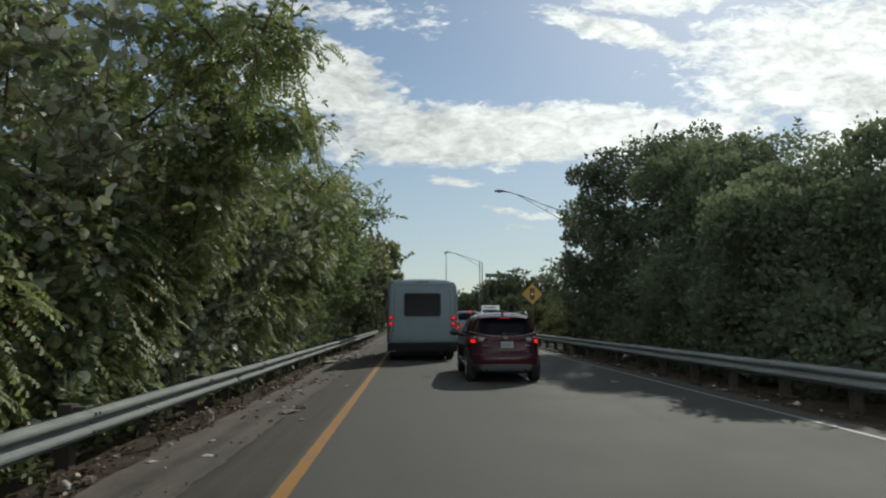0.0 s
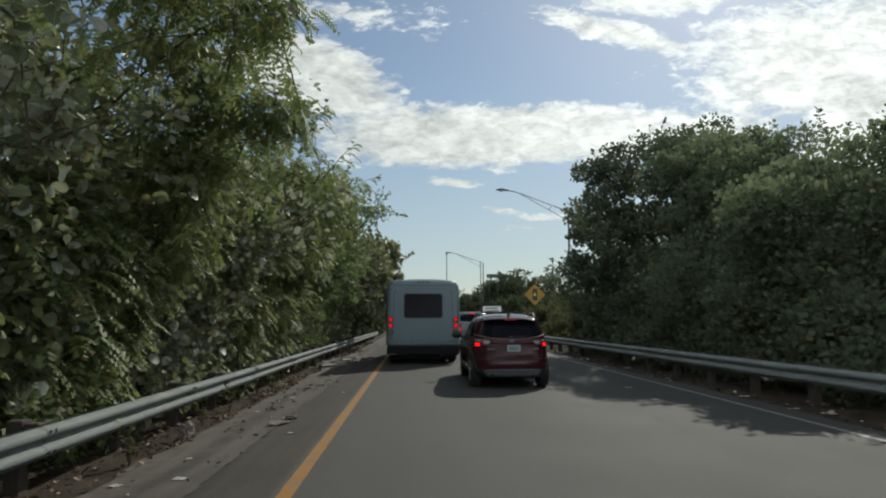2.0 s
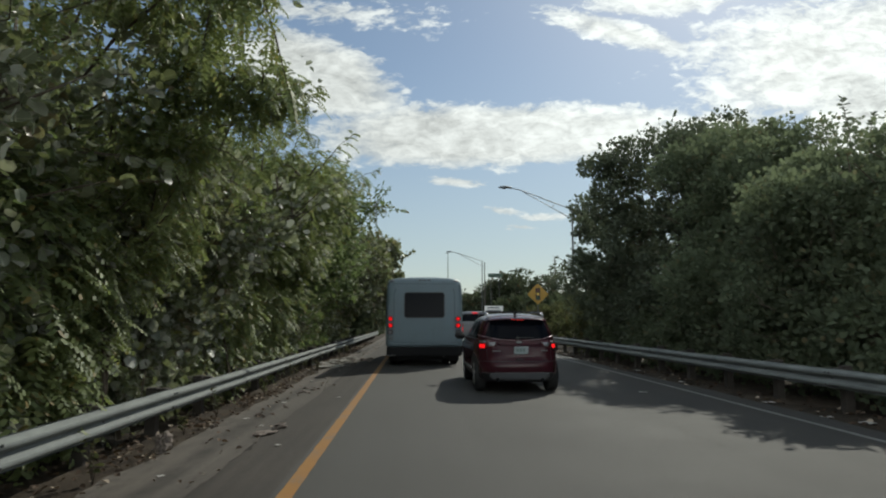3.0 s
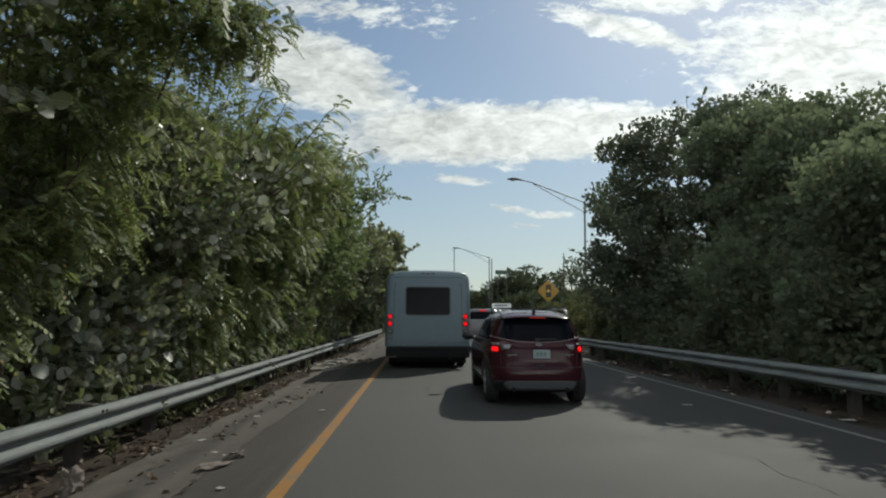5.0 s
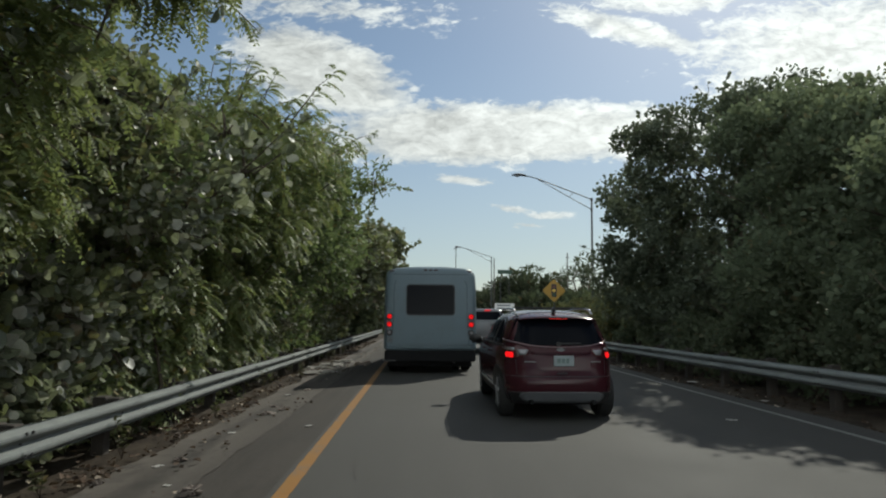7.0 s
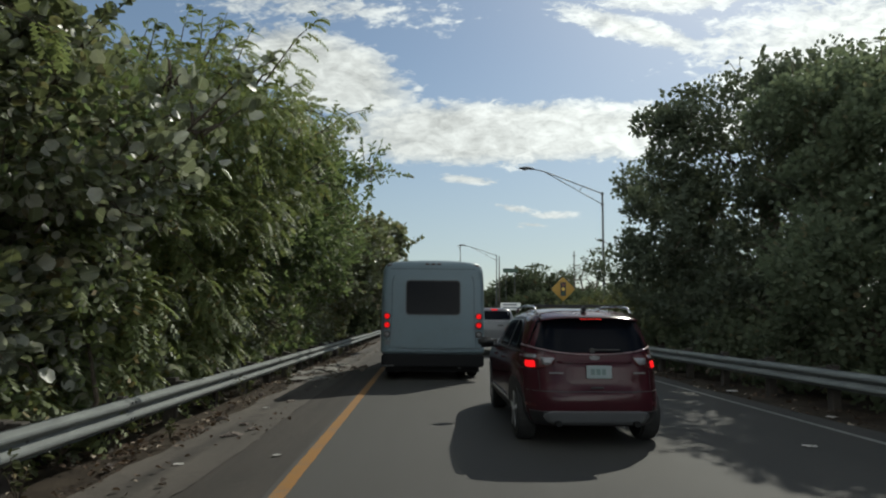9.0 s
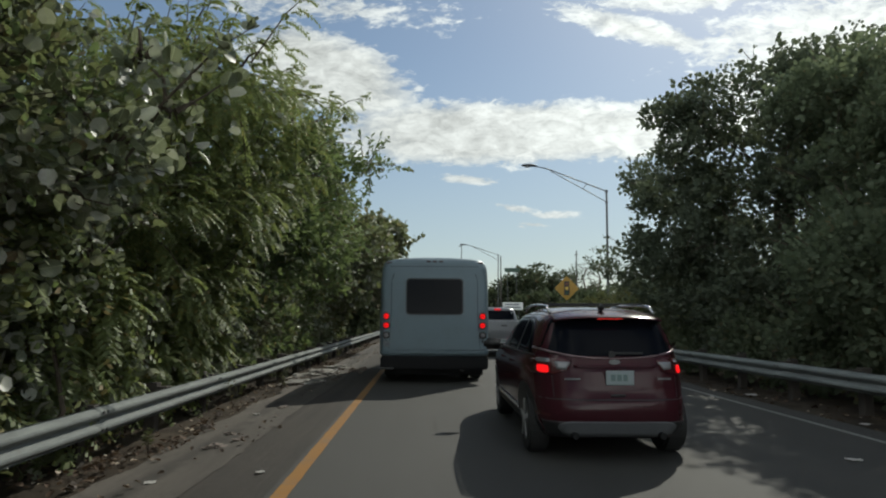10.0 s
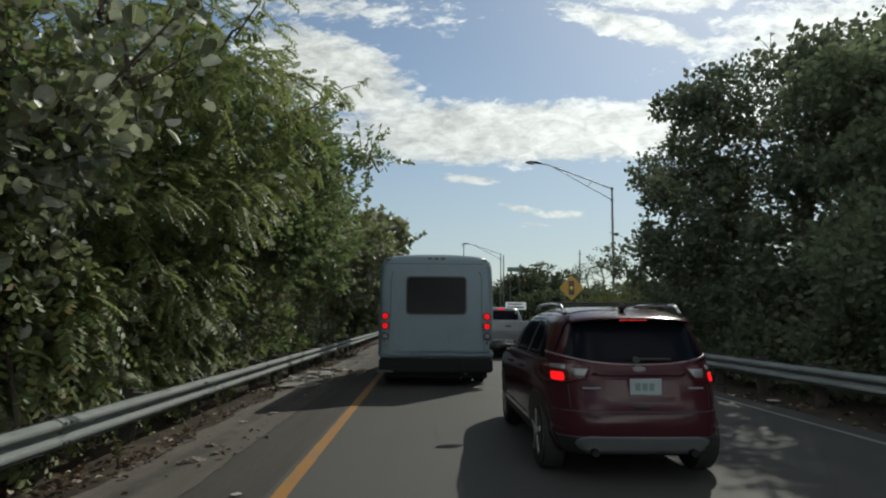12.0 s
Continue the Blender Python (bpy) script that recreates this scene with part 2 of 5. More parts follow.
def zinc(N):
    p = where(N)
    spangle = N.add("ShaderNodeTexVoronoi")
    N.link(p, spangle.inputs["Vector"])
    spangle.inputs["Scale"].default_value = 60.0
    dull = N.noise(N.vmath("MULTIPLY", p, (1, 0.25, 1)), 7.0, 6.0, 0.7)
    c = N.ramp(dull, [(0.3, (0.115, 0.125, 0.125)), (0.55, (0.175, 0.19, 0.185)), (0.75, (0.24, 0.258, 0.245))])
    c = N.mix(N.math("MULTIPLY", spangle.outputs["Distance"], 0.25), c, (0.20, 0.21, 0.21))
    stain = N.smooth(N.noise(p, 3.2, 6.0, 0.75, 0.5), 0.60, 0.75)
    c = N.mix(N.math("MULTIPLY", stain, 0.5), c, (0.11, 0.10, 0.085))
    return bsdf(N, c, N.math("ADD", 0.62, N.math("MULTIPLY", dull, 0.25)), 0.0, 0.22, dull, 0.15, 0.01)


M["zinc"] = material("weathered_galvanised_steel", zinc)
M["post"] = plain("dark_weathered_timber", (0.042, 0.035, 0.029), 0.85, vary=0.4, scale=14)
M["bolt"] = plain("dull_bolt_steel", (0.07, 0.07, 0.07), 0.5, 0.7)
M["bark"] = earth("grey_brown_bark", (0.045, 0.035, 0.026), (0.10, 0.08, 0.06), (0.17, 0.145, 0.115))
# the near-white share paints sky reflections on glossy blades
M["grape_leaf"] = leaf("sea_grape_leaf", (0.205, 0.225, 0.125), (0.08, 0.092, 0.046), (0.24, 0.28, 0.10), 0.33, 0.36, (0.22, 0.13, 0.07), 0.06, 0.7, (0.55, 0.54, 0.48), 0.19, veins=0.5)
M["feather_leaf"] = leaf("feathery_leaflet", (0.21, 0.25, 0.095), (0.105, 0.135, 0.06), (0.27, 0.32, 0.10), 0.42, 0.44, (0.26, 0.18, 0.06), 0.05, 0.3)
M["dark_leaf"] = leaf("dark_glossy_leaf", (0.138, 0.165, 0.105), (0.105, 0.128, 0.085), (0.21, 0.255, 0.125), 0.6, 0.46, (0.18, 0.14, 0.08), 0.02, 0.15)
# darker copy of the leaf above, with the crown's shade in its colour
M["shaded_leaf"] = leaf("shaded_dark_leaf", (0.11, 0.13, 0.092), (0.07, 0.085, 0.062), (0.14, 0.17, 0.08), 0.5, 0.35, (0.10, 0.10, 0.06), 0.01, 0.15)
# lighter sea grape leaf with a larger share of painted sky glint
M["glint_grape_leaf"] = leaf("sea_grape_leaf_with_painted_glint", (0.25, 0.275, 0.185), (0.085, 0.10, 0.06), (0.30, 0.34, 0.18), 0.34, 0.40, (0.34, 0.34, 0.05), 0.07, 0.65, (0.60, 0.60, 0.54), 0.28, veins=0.6)
M["small_leaf"] = leaf("small_green_leaf", (0.16, 0.20, 0.09), (0.07, 0.10, 0.045), (0.21, 0.28, 0.09), 0.5, 0.46, (0.22, 0.14, 0.06), 0.04, 0.4, (0.38, 0.40, 0.32), 0.05)
M["far_leaf"] = leaf("distant_dull_leaf", (0.085, 0.105, 0.055), (0.04, 0.052, 0.03), (0.09, 0.11, 0.05), 0.6, 0.3, (0.12, 0.08, 0.04), 0.04, 0.3)
M["bush_leaf"] = leaf("olive_bush_leaf", (0.105, 0.11, 0.048), (0.045, 0.052, 0.024), (0.11, 0.125, 0.04), 0.55, 0.36, (0.18, 0.13, 0.05), 0.05, 0.3)
M["dry_leaf"] = leaf("dry_brown_leaf", (0.115, 0.075, 0.05), (0.03, 0.021, 0.015), (0.2, 0.13, 0.06), 0.7, 0.1, (0.45, 0.38, 0.30), 0.12, 0.3)
M["litter"] = plain("crumpled_pale_paper", (0.36, 0.35, 0.33), 0.8, vary=0.3, scale=20)
M["stone"] = plain("dusty_rubble", (0.17, 0.14, 0.12), 0.9, vary=0.4, scale=12)
M["slab"] = plain("pale_broken_concrete", (0.23, 0.22, 0.20), 0.9, vary=0.35, scale=7)
M["steel_pole"] = plain("grey_aluminium_pole", (0.07, 0.073, 0.077), 0.55, 0.3)
M["sign_yellow"] = plain("yellow_sign_sheet", (0.29, 0.17, 0.02), 0.45, vary=0.06)
M["sign_black"] = plain("black_sign_sheet", (0.015, 0.015, 0.015), 0.4)
M["sign_white"] = plain("white_sign_sheet", (0.66, 0.67, 0.66), 0.45, vary=0.08)
M["sign_green"] = plain("green_sign_sheet", (0.018, 0.05, 0.032), 0.45)
M["sign_red"] = plain("red_sign_sheet", (0.10, 0.035, 0.025), 0.4)
M["sign_amber"] = plain("amber_sign_sheet", (0.55, 0.36, 0.06), 0.4)
M["sign_bar"] = plain("dark_lettering", (0.10, 0.11, 0.13), 0.5)
M["timber_pole"] = plain("grey_timber_pole", (0.07, 0.062, 0.055), 0.85, vary=0.3)


def car_paint(name, colour, dirt=(0.16, 0.14, 0.12), amount=0.25, metal=0.25, spec=0.5, rough=0.30, dull=0.3):
    def build(N):
        p = where(N)
        d = N.smooth(N.math("ADD", N.math("MULTIPLY", N.noise(p, 2.2, 6.0, 0.65), 0.8), N.math("MULTIPLY", N.noise(p, 30.0, 3.0), 0.25)), 0.45, 0.85)
        c = N.mix(N.math("MULTIPLY", d, amount), colour, dirt)
        r = N.math("ADD", rough, N.math("MULTIPLY", d, dull))
        return bsdf(N, c, r, metal, spec)
    return material(name, build)


M["suv_paint"] = car_paint("dark_red_metallic_paint", (0.041, 0.0105, 0.015), (0.048, 0.036, 0.038), amount=0.25, metal=0.0, spec=0.22, rough=0.14, dull=0.2)
# body crease in a lighter pinkish grey that paints its highlight
M["crease_highlight"] = plain("painted_crease_highlight", (0.26, 0.19, 0.20), 0.3, 0.6)
# white coach, its shade put into the colour as a dark blue-grey
M["bus_paint"] = car_paint("shaded_white_coach_paint", (0.137, 0.184, 0.214), (0.11, 0.12, 0.128), 0.4, 0.0, spec=0.3, rough=0.45)
# dark tone for crease and roof-edge shade drawn on the bus
M["bus_shade"] = plain("painted_seam_shade", (0.05, 0.065, 0.075), 0.7, vary=0.3)
M["truck_paint"] = car_paint("silver_truck_paint", (0.13, 0.137, 0.148), amount=0.2, metal=0.4)
M["black_plastic"] = plain("black_plastic", (0.018, 0.018, 0.019), 0.55)
M["black_bumper"] = plain("worn_black_bumper", (0.012, 0.012, 0.013), 0.7, spec=0.15)
M["grey_plastic"] = plain("grey_bumper_plastic", (0.15, 0.155, 0.16), 0.45)
M["rubber"] = plain("tyre_rubber", (0.016, 0.016, 0.016), 0.85, bump=None)
M["alloy"] = plain("alloy_wheel", (0.45, 0.45, 0.46), 0.35, 0.8)
M["dark_glass"] = plain("tinted_glass", (0.004, 0.005, 0.008), 0.10, 0.0, spec=0.05)
M["lamp_red"] = plain("red_lamp_lens", (0.28, 0.01, 0.01), 0.2)
M["lamp_smoked"] = plain("smoked_red_lens", (0.055, 0.012, 0.014), 0.15)
M["lamp_dark"] = plain("dull_unlit_lens", (0.035, 0.018, 0.018), 0.35)
M["lamp_clear"] = plain("clear_lamp_lens", (0.22, 0.22, 0.23), 0.2, 0.3)
M["brake"] = glow("lit_brake_lamp", (1.0, 0.010, 0.014), 1.0)
M["brake_base"] = glow("lit_lens_between_diodes", (0.8, 0.008, 0.012), 0.34)
M["brake_dim"] = glow("lit_high_brake_lamp", (1.0, 0.05, 0.04), 0.5)
M["chrome"] = plain("bright_trim", (0.46, 0.46, 0.47), 0.25, 0.8)
M["plate"] = plain("pale_plate", (0.235, 0.275, 0.285), 0.5)
M["grimy_plate"] = plain("grimy_plate", (0.12, 0.14, 0.15), 0.6, vary=0.4, scale=16)
M["skid"] = plain("dull_skid_plastic", (0.10, 0.104, 0.112), 0.5)
M["plate_bar"] = plain("plate_bars", (0.12, 0.165, 0.165), 0.6)


# ---------------------------------------------------------------- mesh helpers
def mesh_object(name, verts, faces, mat, parent=None, label="", smooth=False):
    me = bpy.data.meshes.new(name)
    me.from_pydata([tuple(v) for v in verts], [], [tuple(f) for f in faces])
    if smooth:
        me.polygons.foreach_set("use_smooth", [True] * len(me.polygons))
    if mat is not None:
        me.materials.append(mat)
    me.update()
    ob = new(name, me)
    if parent is not None:
        ob.parent = parent
    if label:
        tagged(ob, label)
    return ob


def part(name, bm, mat, parent=None, label="", smooth=False):
    me = bpy.data.meshes.new(name)
    bmesh.ops.recalc_face_normals(bm, faces=bm.faces)
    if smooth:
        for f in bm.faces:
            f.smooth = True
    bm.to_mesh(me)
    bm.free()
    me.materials.append(mat)
    ob = new(name, me)
    if parent is not None:
        ob.parent = parent
    if label:
        tagged(ob, label)
    return ob


def thing(name, at, label, category, group="", kind=""):
    ob = new(name)
    ob.location = at
    return tagged(ob, label, category, group, kind)


def box(cx, cy, cz, sx, sy, sz, bevel=0.0, bm=None, seg=1):
    own = bmesh.new()
    bmesh.ops.create_cube(own, size=1.0)
    for v in own.verts:
        v.co = Vector((cx + v.co.x * sx, cy + v.co.y * sy, cz + v.co.z * sz))
    if bevel:
        bmesh.ops.bevel(own, geom=list(own.edges), offset=bevel, segments=seg, affect="EDGES")
    if bm is None:
        return own
    merge(bm, own)
    return bm


def merge(bm, other):
    at = {v: bm.verts.new(v.co) for v in other.verts}
    for f in other.faces:
        bm.faces.new([at[v] for v in f.verts])
    other.free()


def drum(cx, cy, cz, r, depth, axis="y", seg=20, bm=None, r2=None, bevel=0.0):
    own = bmesh.new()
    bmesh.ops.create_cone(own, cap_ends=True, segments=seg, radius1=r, radius2=r if r2 is None else r2, depth=depth)
    if bevel:
        rim = [e for e in own.edges if len(e.link_faces) == 2 and any(len(f.verts) > 4 for f in e.link_faces)]
        bmesh.ops.bevel(own, geom=rim, offset=bevel, segments=2, affect="EDGES")
    turn = {"x": pose(0, 0, 0, 0, 90, 0), "y": pose(0, 0, 0, 90, 0, 0), "z": Matrix.Identity(4)}[axis]
    bmesh.ops.transform(own, matrix=Matrix.Translation((cx, cy, cz)) @ turn, verts=own.verts)
    if bm is None:
        return own
    merge(bm, own)
    return bm


def tube_arrays(points, radii, seg=7):
    """A tapered tube along points, as vertices and faces."""
    pts = [Vector(p) for p in points]
    verts, faces = [], []
    side = Vector((1, 0.3, 0.1))
    for i, p in enumerate(pts):
        d = (pts[min(i + 1, len(pts) - 1)] - pts[max(i - 1, 0)]).normalized()
        a = d.cross(side)
        if a.length < 0.05:
            a = d.cross(Vector((0, 1, 0)))
        a.normalize()
        b = d.cross(a)
        for k in range(seg):
            w = 2 * math.pi * k / seg
            verts.append(p + (a * math.cos(w) + b * math.sin(w)) * radii[i])
    for i in range(len(pts) - 1):
        for k in range(seg):
            k2 = (k + 1) % seg
            faces.append((i * seg + k, i * seg + k2, (i + 1) * seg + k2, (i + 1) * seg + k))
    faces.append(tuple(range(seg))[::-1])
    faces.append(tuple((len(pts) - 1) * seg + k for k in range(seg)))
    return verts, faces


def tube(name, points, radii, mat, parent=None, seg=7, label=""):
    v, f = tube_arrays(points, radii, seg)
    return mesh_object(name, v, f, mat, parent, label, True)


def strip(name, left, right, mat, parent=None, label=""):
    """A sheet between two edge lines."""
    n = len(left)
    return mesh_object(name, list(left) + list(right), [(i, n + i, n + i + 1, i + 1) for i in range(n - 1)], mat, parent, label)
# ---------------------------------------------------------------- ground, road, lines
Y0, Y1 = -40.0, 190.0
X_YELLOW, X_WHITE = -0.95, 5.62
RAIL_L, RAIL_R = -3.40, 6.80
GROUND_L, GROUND_R = -0.17, -0.06


def drift(y):
    """The lane's left edge swings a little to the left ahead."""
    return -0.00012 * min(max(0.0, y - 8), 22) ** 2


def left_profile(x):
    """Height of the ground left of the lane."""
    if x > -1.06:
        return 0.0
    if x > -3.0:
        return GROUND_L * (-1.06 - x) / 1.94
    if x > -9:
        return GROUND_L - 0.02 * (-3.0 - x)
    return GROUND_L - 0.12


def ground():
    xs = [-3000, -400, -60, -14, -9.5, -6, -4.2, -3.6, -3.2, -2.9, -2.6, 6.05, 6.3, 6.7, 7.3, 8.5, 11, 16, 40, 400, 3000]
    ys = [-3000, -300, -60, -30, -15] + [i * 1.0 for i in range(-6, 60)] + [65, 72, 80, 100, 130, 170, 190, 300, 900, 4000]
    rng = random.Random(4)
    verts = []
    for y in ys:
        for x in xs:
            if x <= -2.6:
                z = left_profile(x) - 0.012
                if x < -2.9:
                    z += 0.05 * noise.noise(Vector((x * 0.9, y * 0.7, 0)))
                if x == -2.6:
                    z = left_profile(x) - 0.05
            else:
                z = -0.05 if x == 6.05 else GROUND_R + 0.05 * noise.noise(Vector((x, y * 0.7, 3)))
            verts.append((x, y, z))
    n = len(xs)
    faces = [(j * n + i, j * n + i + 1, (j + 1) * n + i + 1, (j + 1) * n + i) for j in range(len(ys) - 1) for i in range(n - 1)]
    ob = mesh_object("ground", verts, faces, M["soil"])
    return tagged(ob, "dark leaf-strewn soil verge under roadside trees", "ground", kind="structure")


ground()
ys = [Y0 + i * 1.5 for i in range(int((Y1 - Y0) / 1.5) + 1)]
tagged(strip("road", [(-1.07 + drift(y), y, 0) for y in ys], [(6.12 + 0.05 * math.sin(y * 1.7) + 0.04 * math.sin(y * 0.53), y, -0.005) for y in ys], M["road"]),
       "worn light grey asphalt ramp lane", "road", kind="structure")
edge = [-2.05 for y in ys]
tagged(strip("shoulder", [(e, y, left_profile(e)) for e, y in zip(edge, ys)], [(-1.07 + drift(y), y, 0) for y in ys], M["shoulder"]),
       "dark patched asphalt shoulder beside the lane", "shoulder", kind="structure")
fine = [Y0 + i * 0.5 for i in range(int((0 - Y0) / 0.5))] + [i * 0.1 for i in range(450)] + [45 + i * 0.5 for i in range(int((Y1 - 45) / 0.5) + 1)]
soil_edge = [-2.92 + 0.16 * noise.noise(Vector((0, y * 0.8, 7))) + 0.07 * noise.noise(Vector((3, y * 3.1, 7))) for y in fine]
inner = [-1.86 + 0.02 * math.sin(y * 0.9) + 0.05 * noise.noise(Vector((1, y * 1.6, 2))) + 0.045 * noise.noise(Vector((5, y * 5.3, 2))) for y in fine]
tagged(strip("gutter", [(e, y, left_profile(e) + 0.012) for e, y in zip(soil_edge, fine)], [(e + 0.01, y, left_profile(e) + 0.010) for e, y in zip(inner, fine)], M["gutter"]),
       "dusty pale concrete gutter strip with worn edge", "gutter", kind="structure")
tagged(strip("yellow_line", [(X_YELLOW + drift(y) - 0.066 + 0.010 * noise.noise(Vector((8, y * 4.1, 2))), y, 0.006) for y in fine], [(X_YELLOW + drift(y) + 0.066 + 0.010 * noise.noise(Vector((11, y * 4.3, 2))), y, 0.006) for y in fine], M["yellow"]),
       "worn yellow edge line painted on asphalt", "road marking", kind="structure")
tagged(strip("white_line", [(X_WHITE - 0.05, y, 0.003) for y in ys], [(X_WHITE + 0.05, y, 0.003) for y in ys], M["white_line"]),
       "faded white edge line painted on asphalt", "road marking", kind="structure")


# ---------------------------------------------------------------- guard rails
def w_profile():
    """W-beam, from top to bottom: depth towards the road, height."""
    pts = [(0.012, 0.156), (0.0, 0.150), (0.004, 0.140), (0.050, 0.118), (0.078, 0.100), (0.083, 0.080), (0.078, 0.060), (0.045, 0.035), (0.012, 0.016), (0.0, 0.0)]
    return pts + [(a, -b) for a, b in pts[:-1][::-1]]


def guard_rail(x, facing, top, ground_z, y_from, sections, label, group):
    """facing +1: the beam looks to +x."""
    rail = thing("guard_rail", (x, y_from, ground_z), label, "guard rail")
    prof, t, span = w_profile(), 0.004, 3.81
    rng = random.Random(int(x * 10))
    verts, faces = [], []
    n = len(prof)
    for yy in (0.0, 0.15, span, span + 0.16):
        lap = 0.0045 if yy < 0.2 else 0.0
        for a, b in prof:
            verts.append((facing * (a + lap), yy, b))
        for a, b in prof:
            verts.append((facing * (a + lap - t), yy, b))
    for j in range(3):
        for i in range(n - 1):
            for k, flip in ((0, False), (n, True)):
                q = (j * 2 * n + k + i, j * 2 * n + k + i + 1, (j + 1) * 2 * n + k + i + 1, (j + 1) * 2 * n + k + i)
                faces.append(q[::-1] if flip else q)
        for i in (0, n - 1):
            faces.append((j * 2 * n + i, (j + 1) * 2 * n + i, (j + 1) * 2 * n + n + i, j * 2 * n + n + i))
    beam_mesh = None
    bolt_bm = drum(0, 0, 0, 0.015, 0.016, "x", 8)
    bolt_mesh = None
    post_mesh = block_mesh = None
    h = top - ground_z - 0.156
    for s in range(sections):
        if beam_mesh is None:
            ob = mesh_object("beam", verts, faces, M["zinc"], rail)
            beam_mesh = ob.data
        else:
            ob = new("beam", beam_mesh)
            ob.parent = rail
        ob.location = (0, s * span, h)
        ob.rotation_euler = (radians(rng.uniform(-0.12, 0.12)), radians(rng.uniform(-1.5, 1.5)), 0)
        for p in range(2):
            yy = s * span + p * 1.905 + 0.07
            if post_mesh is None:
                ob = part("post", box(0, 0, 0, 0.15, 0.15, 1.25, 0.008), M["post"], rail)
                post_mesh = ob.data
                blk = part("block", box(0, 0, 0, 0.14, 0.14, 0.34, 0.008), M["post"], rail)
                block_mesh = blk.data
            else:
                ob, blk = new("post", post_mesh), new("block", block_mesh)
                ob.parent = blk.parent = rail
            ob.location = (-facing * 0.225, yy, h - 0.42 + rng.uniform(-0.03, 0.02))
            ob.rotation_euler = (radians(rng.uniform(-1, 1)), radians(rng.uniform(-1.5, 1.5)), 0)
            blk.location = (-facing * 0.078, yy, h)
        if s < 12:
            for dy, dz in ((0.03, 0.095), (0.12, 0.095), (0.03, -0.095), (0.12, -0.095), (0.075, 0.0), (1.98, 0.0)):
                if bolt_mesh is None:
                    ob = part("bolt", bolt_bm, M["bolt"], rail)
                    bolt_mesh = ob.data
                else:
                    ob = new("bolt", bolt_mesh)
                    ob.parent = rail
                ob.location = (facing * ((0.085 if dz else 0.004) + 0.004), s * span + dy, h + dz)
    return rail


guard_rail(RAIL_L, 1, 0.445, GROUND_L, -14.68, 20, "galvanised W-beam guard rail on timber posts in leaf litter", "")
guard_rail(RAIL_R, -1, 0.65, GROUND_R, -14.0, 15, "dull galvanised guard rail below dense roadside trees", "")
# ---------------------------------------------------------------- vehicles
class Loft:
    """A body built of rounded plan outlines stacked in z: rows of z, half width, rear y, front y, squareness."""

    def __init__(self, rows):
        self.rows = rows

    def at(self, z):
        r = self.rows
        if z <= r[0][0]:
            return r[0][1:]
        for a, b in zip(r, r[1:]):
            if z <= b[0]:
                f = (z - a[0]) / (b[0] - a[0])
                return tuple(p + (q - p) * f for p, q in zip(a[1:], b[1:]))
        return r[-1][1:]

    def rear_y(self, x, z):
        w, yr, yf, n = self.at(z)
        l, c = (yf - yr) / 2, (yf + yr) / 2
        return c - l * max(0.0, 1 - min(1, abs(x / w)) ** n) ** (1 / n)

    def side_x(self, y, z):
        w, yr, yf, n = self.at(z)
        l, c = (yf - yr) / 2, (yf + yr) / 2
        return w * max(0.0, 1 - min(1, abs((y - c) / l)) ** n) ** (1 / n)

    def mesh(self, seg=56):
        bm = bmesh.new()
        rings = []
        for z, w, yr, yf, n in self.rows:
            l, c = (yf - yr) / 2, (yf + yr) / 2
            ring = []
            for k in range(seg):
                a = 2 * math.pi * (k + 0.5) / seg
                ca, sa = math.cos(a), math.sin(a)
                ring.append(bm.verts.new((w * math.copysign(abs(ca) ** (2 / n), ca), c + l * math.copysign(abs(sa) ** (2 / n), sa), z)))
            rings.append(ring)
        for a, b in zip(rings, rings[1:]):
            for k in range(seg):
                bm.faces.new((a[k], a[(k + 1) % seg], b[(k + 1) % seg], b[k]))
        bm.faces.new(rings[0][::-1])
        bm.faces.new(rings[-1])
        return bm

    def rear_patch(self, rows, out=0.006, thick=0.02, nx=8):
        """A panel laid on the back: rows of z, left x, right x."""
        bm = bmesh.new()
        grid = []
        for depth in (out, out - thick):
            grid.append([[bm.verts.new((xa + (xb - xa) * i / nx, self.rear_y(xa + (xb - xa) * i / nx, z) - depth, z)) for i in range(nx + 1)] for z, xa, xb in rows])
        return self._close(bm, grid)

    def side_patch(self, rows, sign, out=0.006, thick=0.02, nx=8):
        """A panel laid on one flank: rows of z, rear y, front y."""
        bm = bmesh.new()
        grid = []
        for depth in (out, out - thick):
            grid.append([[bm.verts.new((sign * (self.side_x(ya + (yb - ya) * i / nx, z) + depth), ya + (yb - ya) * i / nx, z)) for i in range(nx + 1)] for z, ya, yb in rows])
        return self._close(bm, grid)

    @staticmethod
    def _close(bm, grid):
        nr, nx = len(grid[0]), len(grid[0][0])
        for g in grid:
            for j in range(nr - 1):
                for i in range(nx - 1):
                    bm.faces.new((g[j][i], g[j][i + 1], g[j + 1][i + 1], g[j + 1][i]))
        a, b = grid
        for j in range(nr - 1):
            for i in (0, nx - 1):
                bm.faces.new((a[j][i], a[j + 1][i], b[j + 1][i], b[j][i]))
        for i in range(nx - 1):
            for j in (0, nr - 1):
                bm.faces.new((a[j][i], a[j][i + 1], b[j][i + 1], b[j][i]))
        return bm


def between(rows, n=8):
    """Fills a panel's rows with more rows."""
    out = []
    for a, b in zip(rows, rows[1:]):
        out += [tuple(p + (q - p) * k / n for p, q in zip(a, b)) for k in range(n)]
    return out + [rows[-1]]


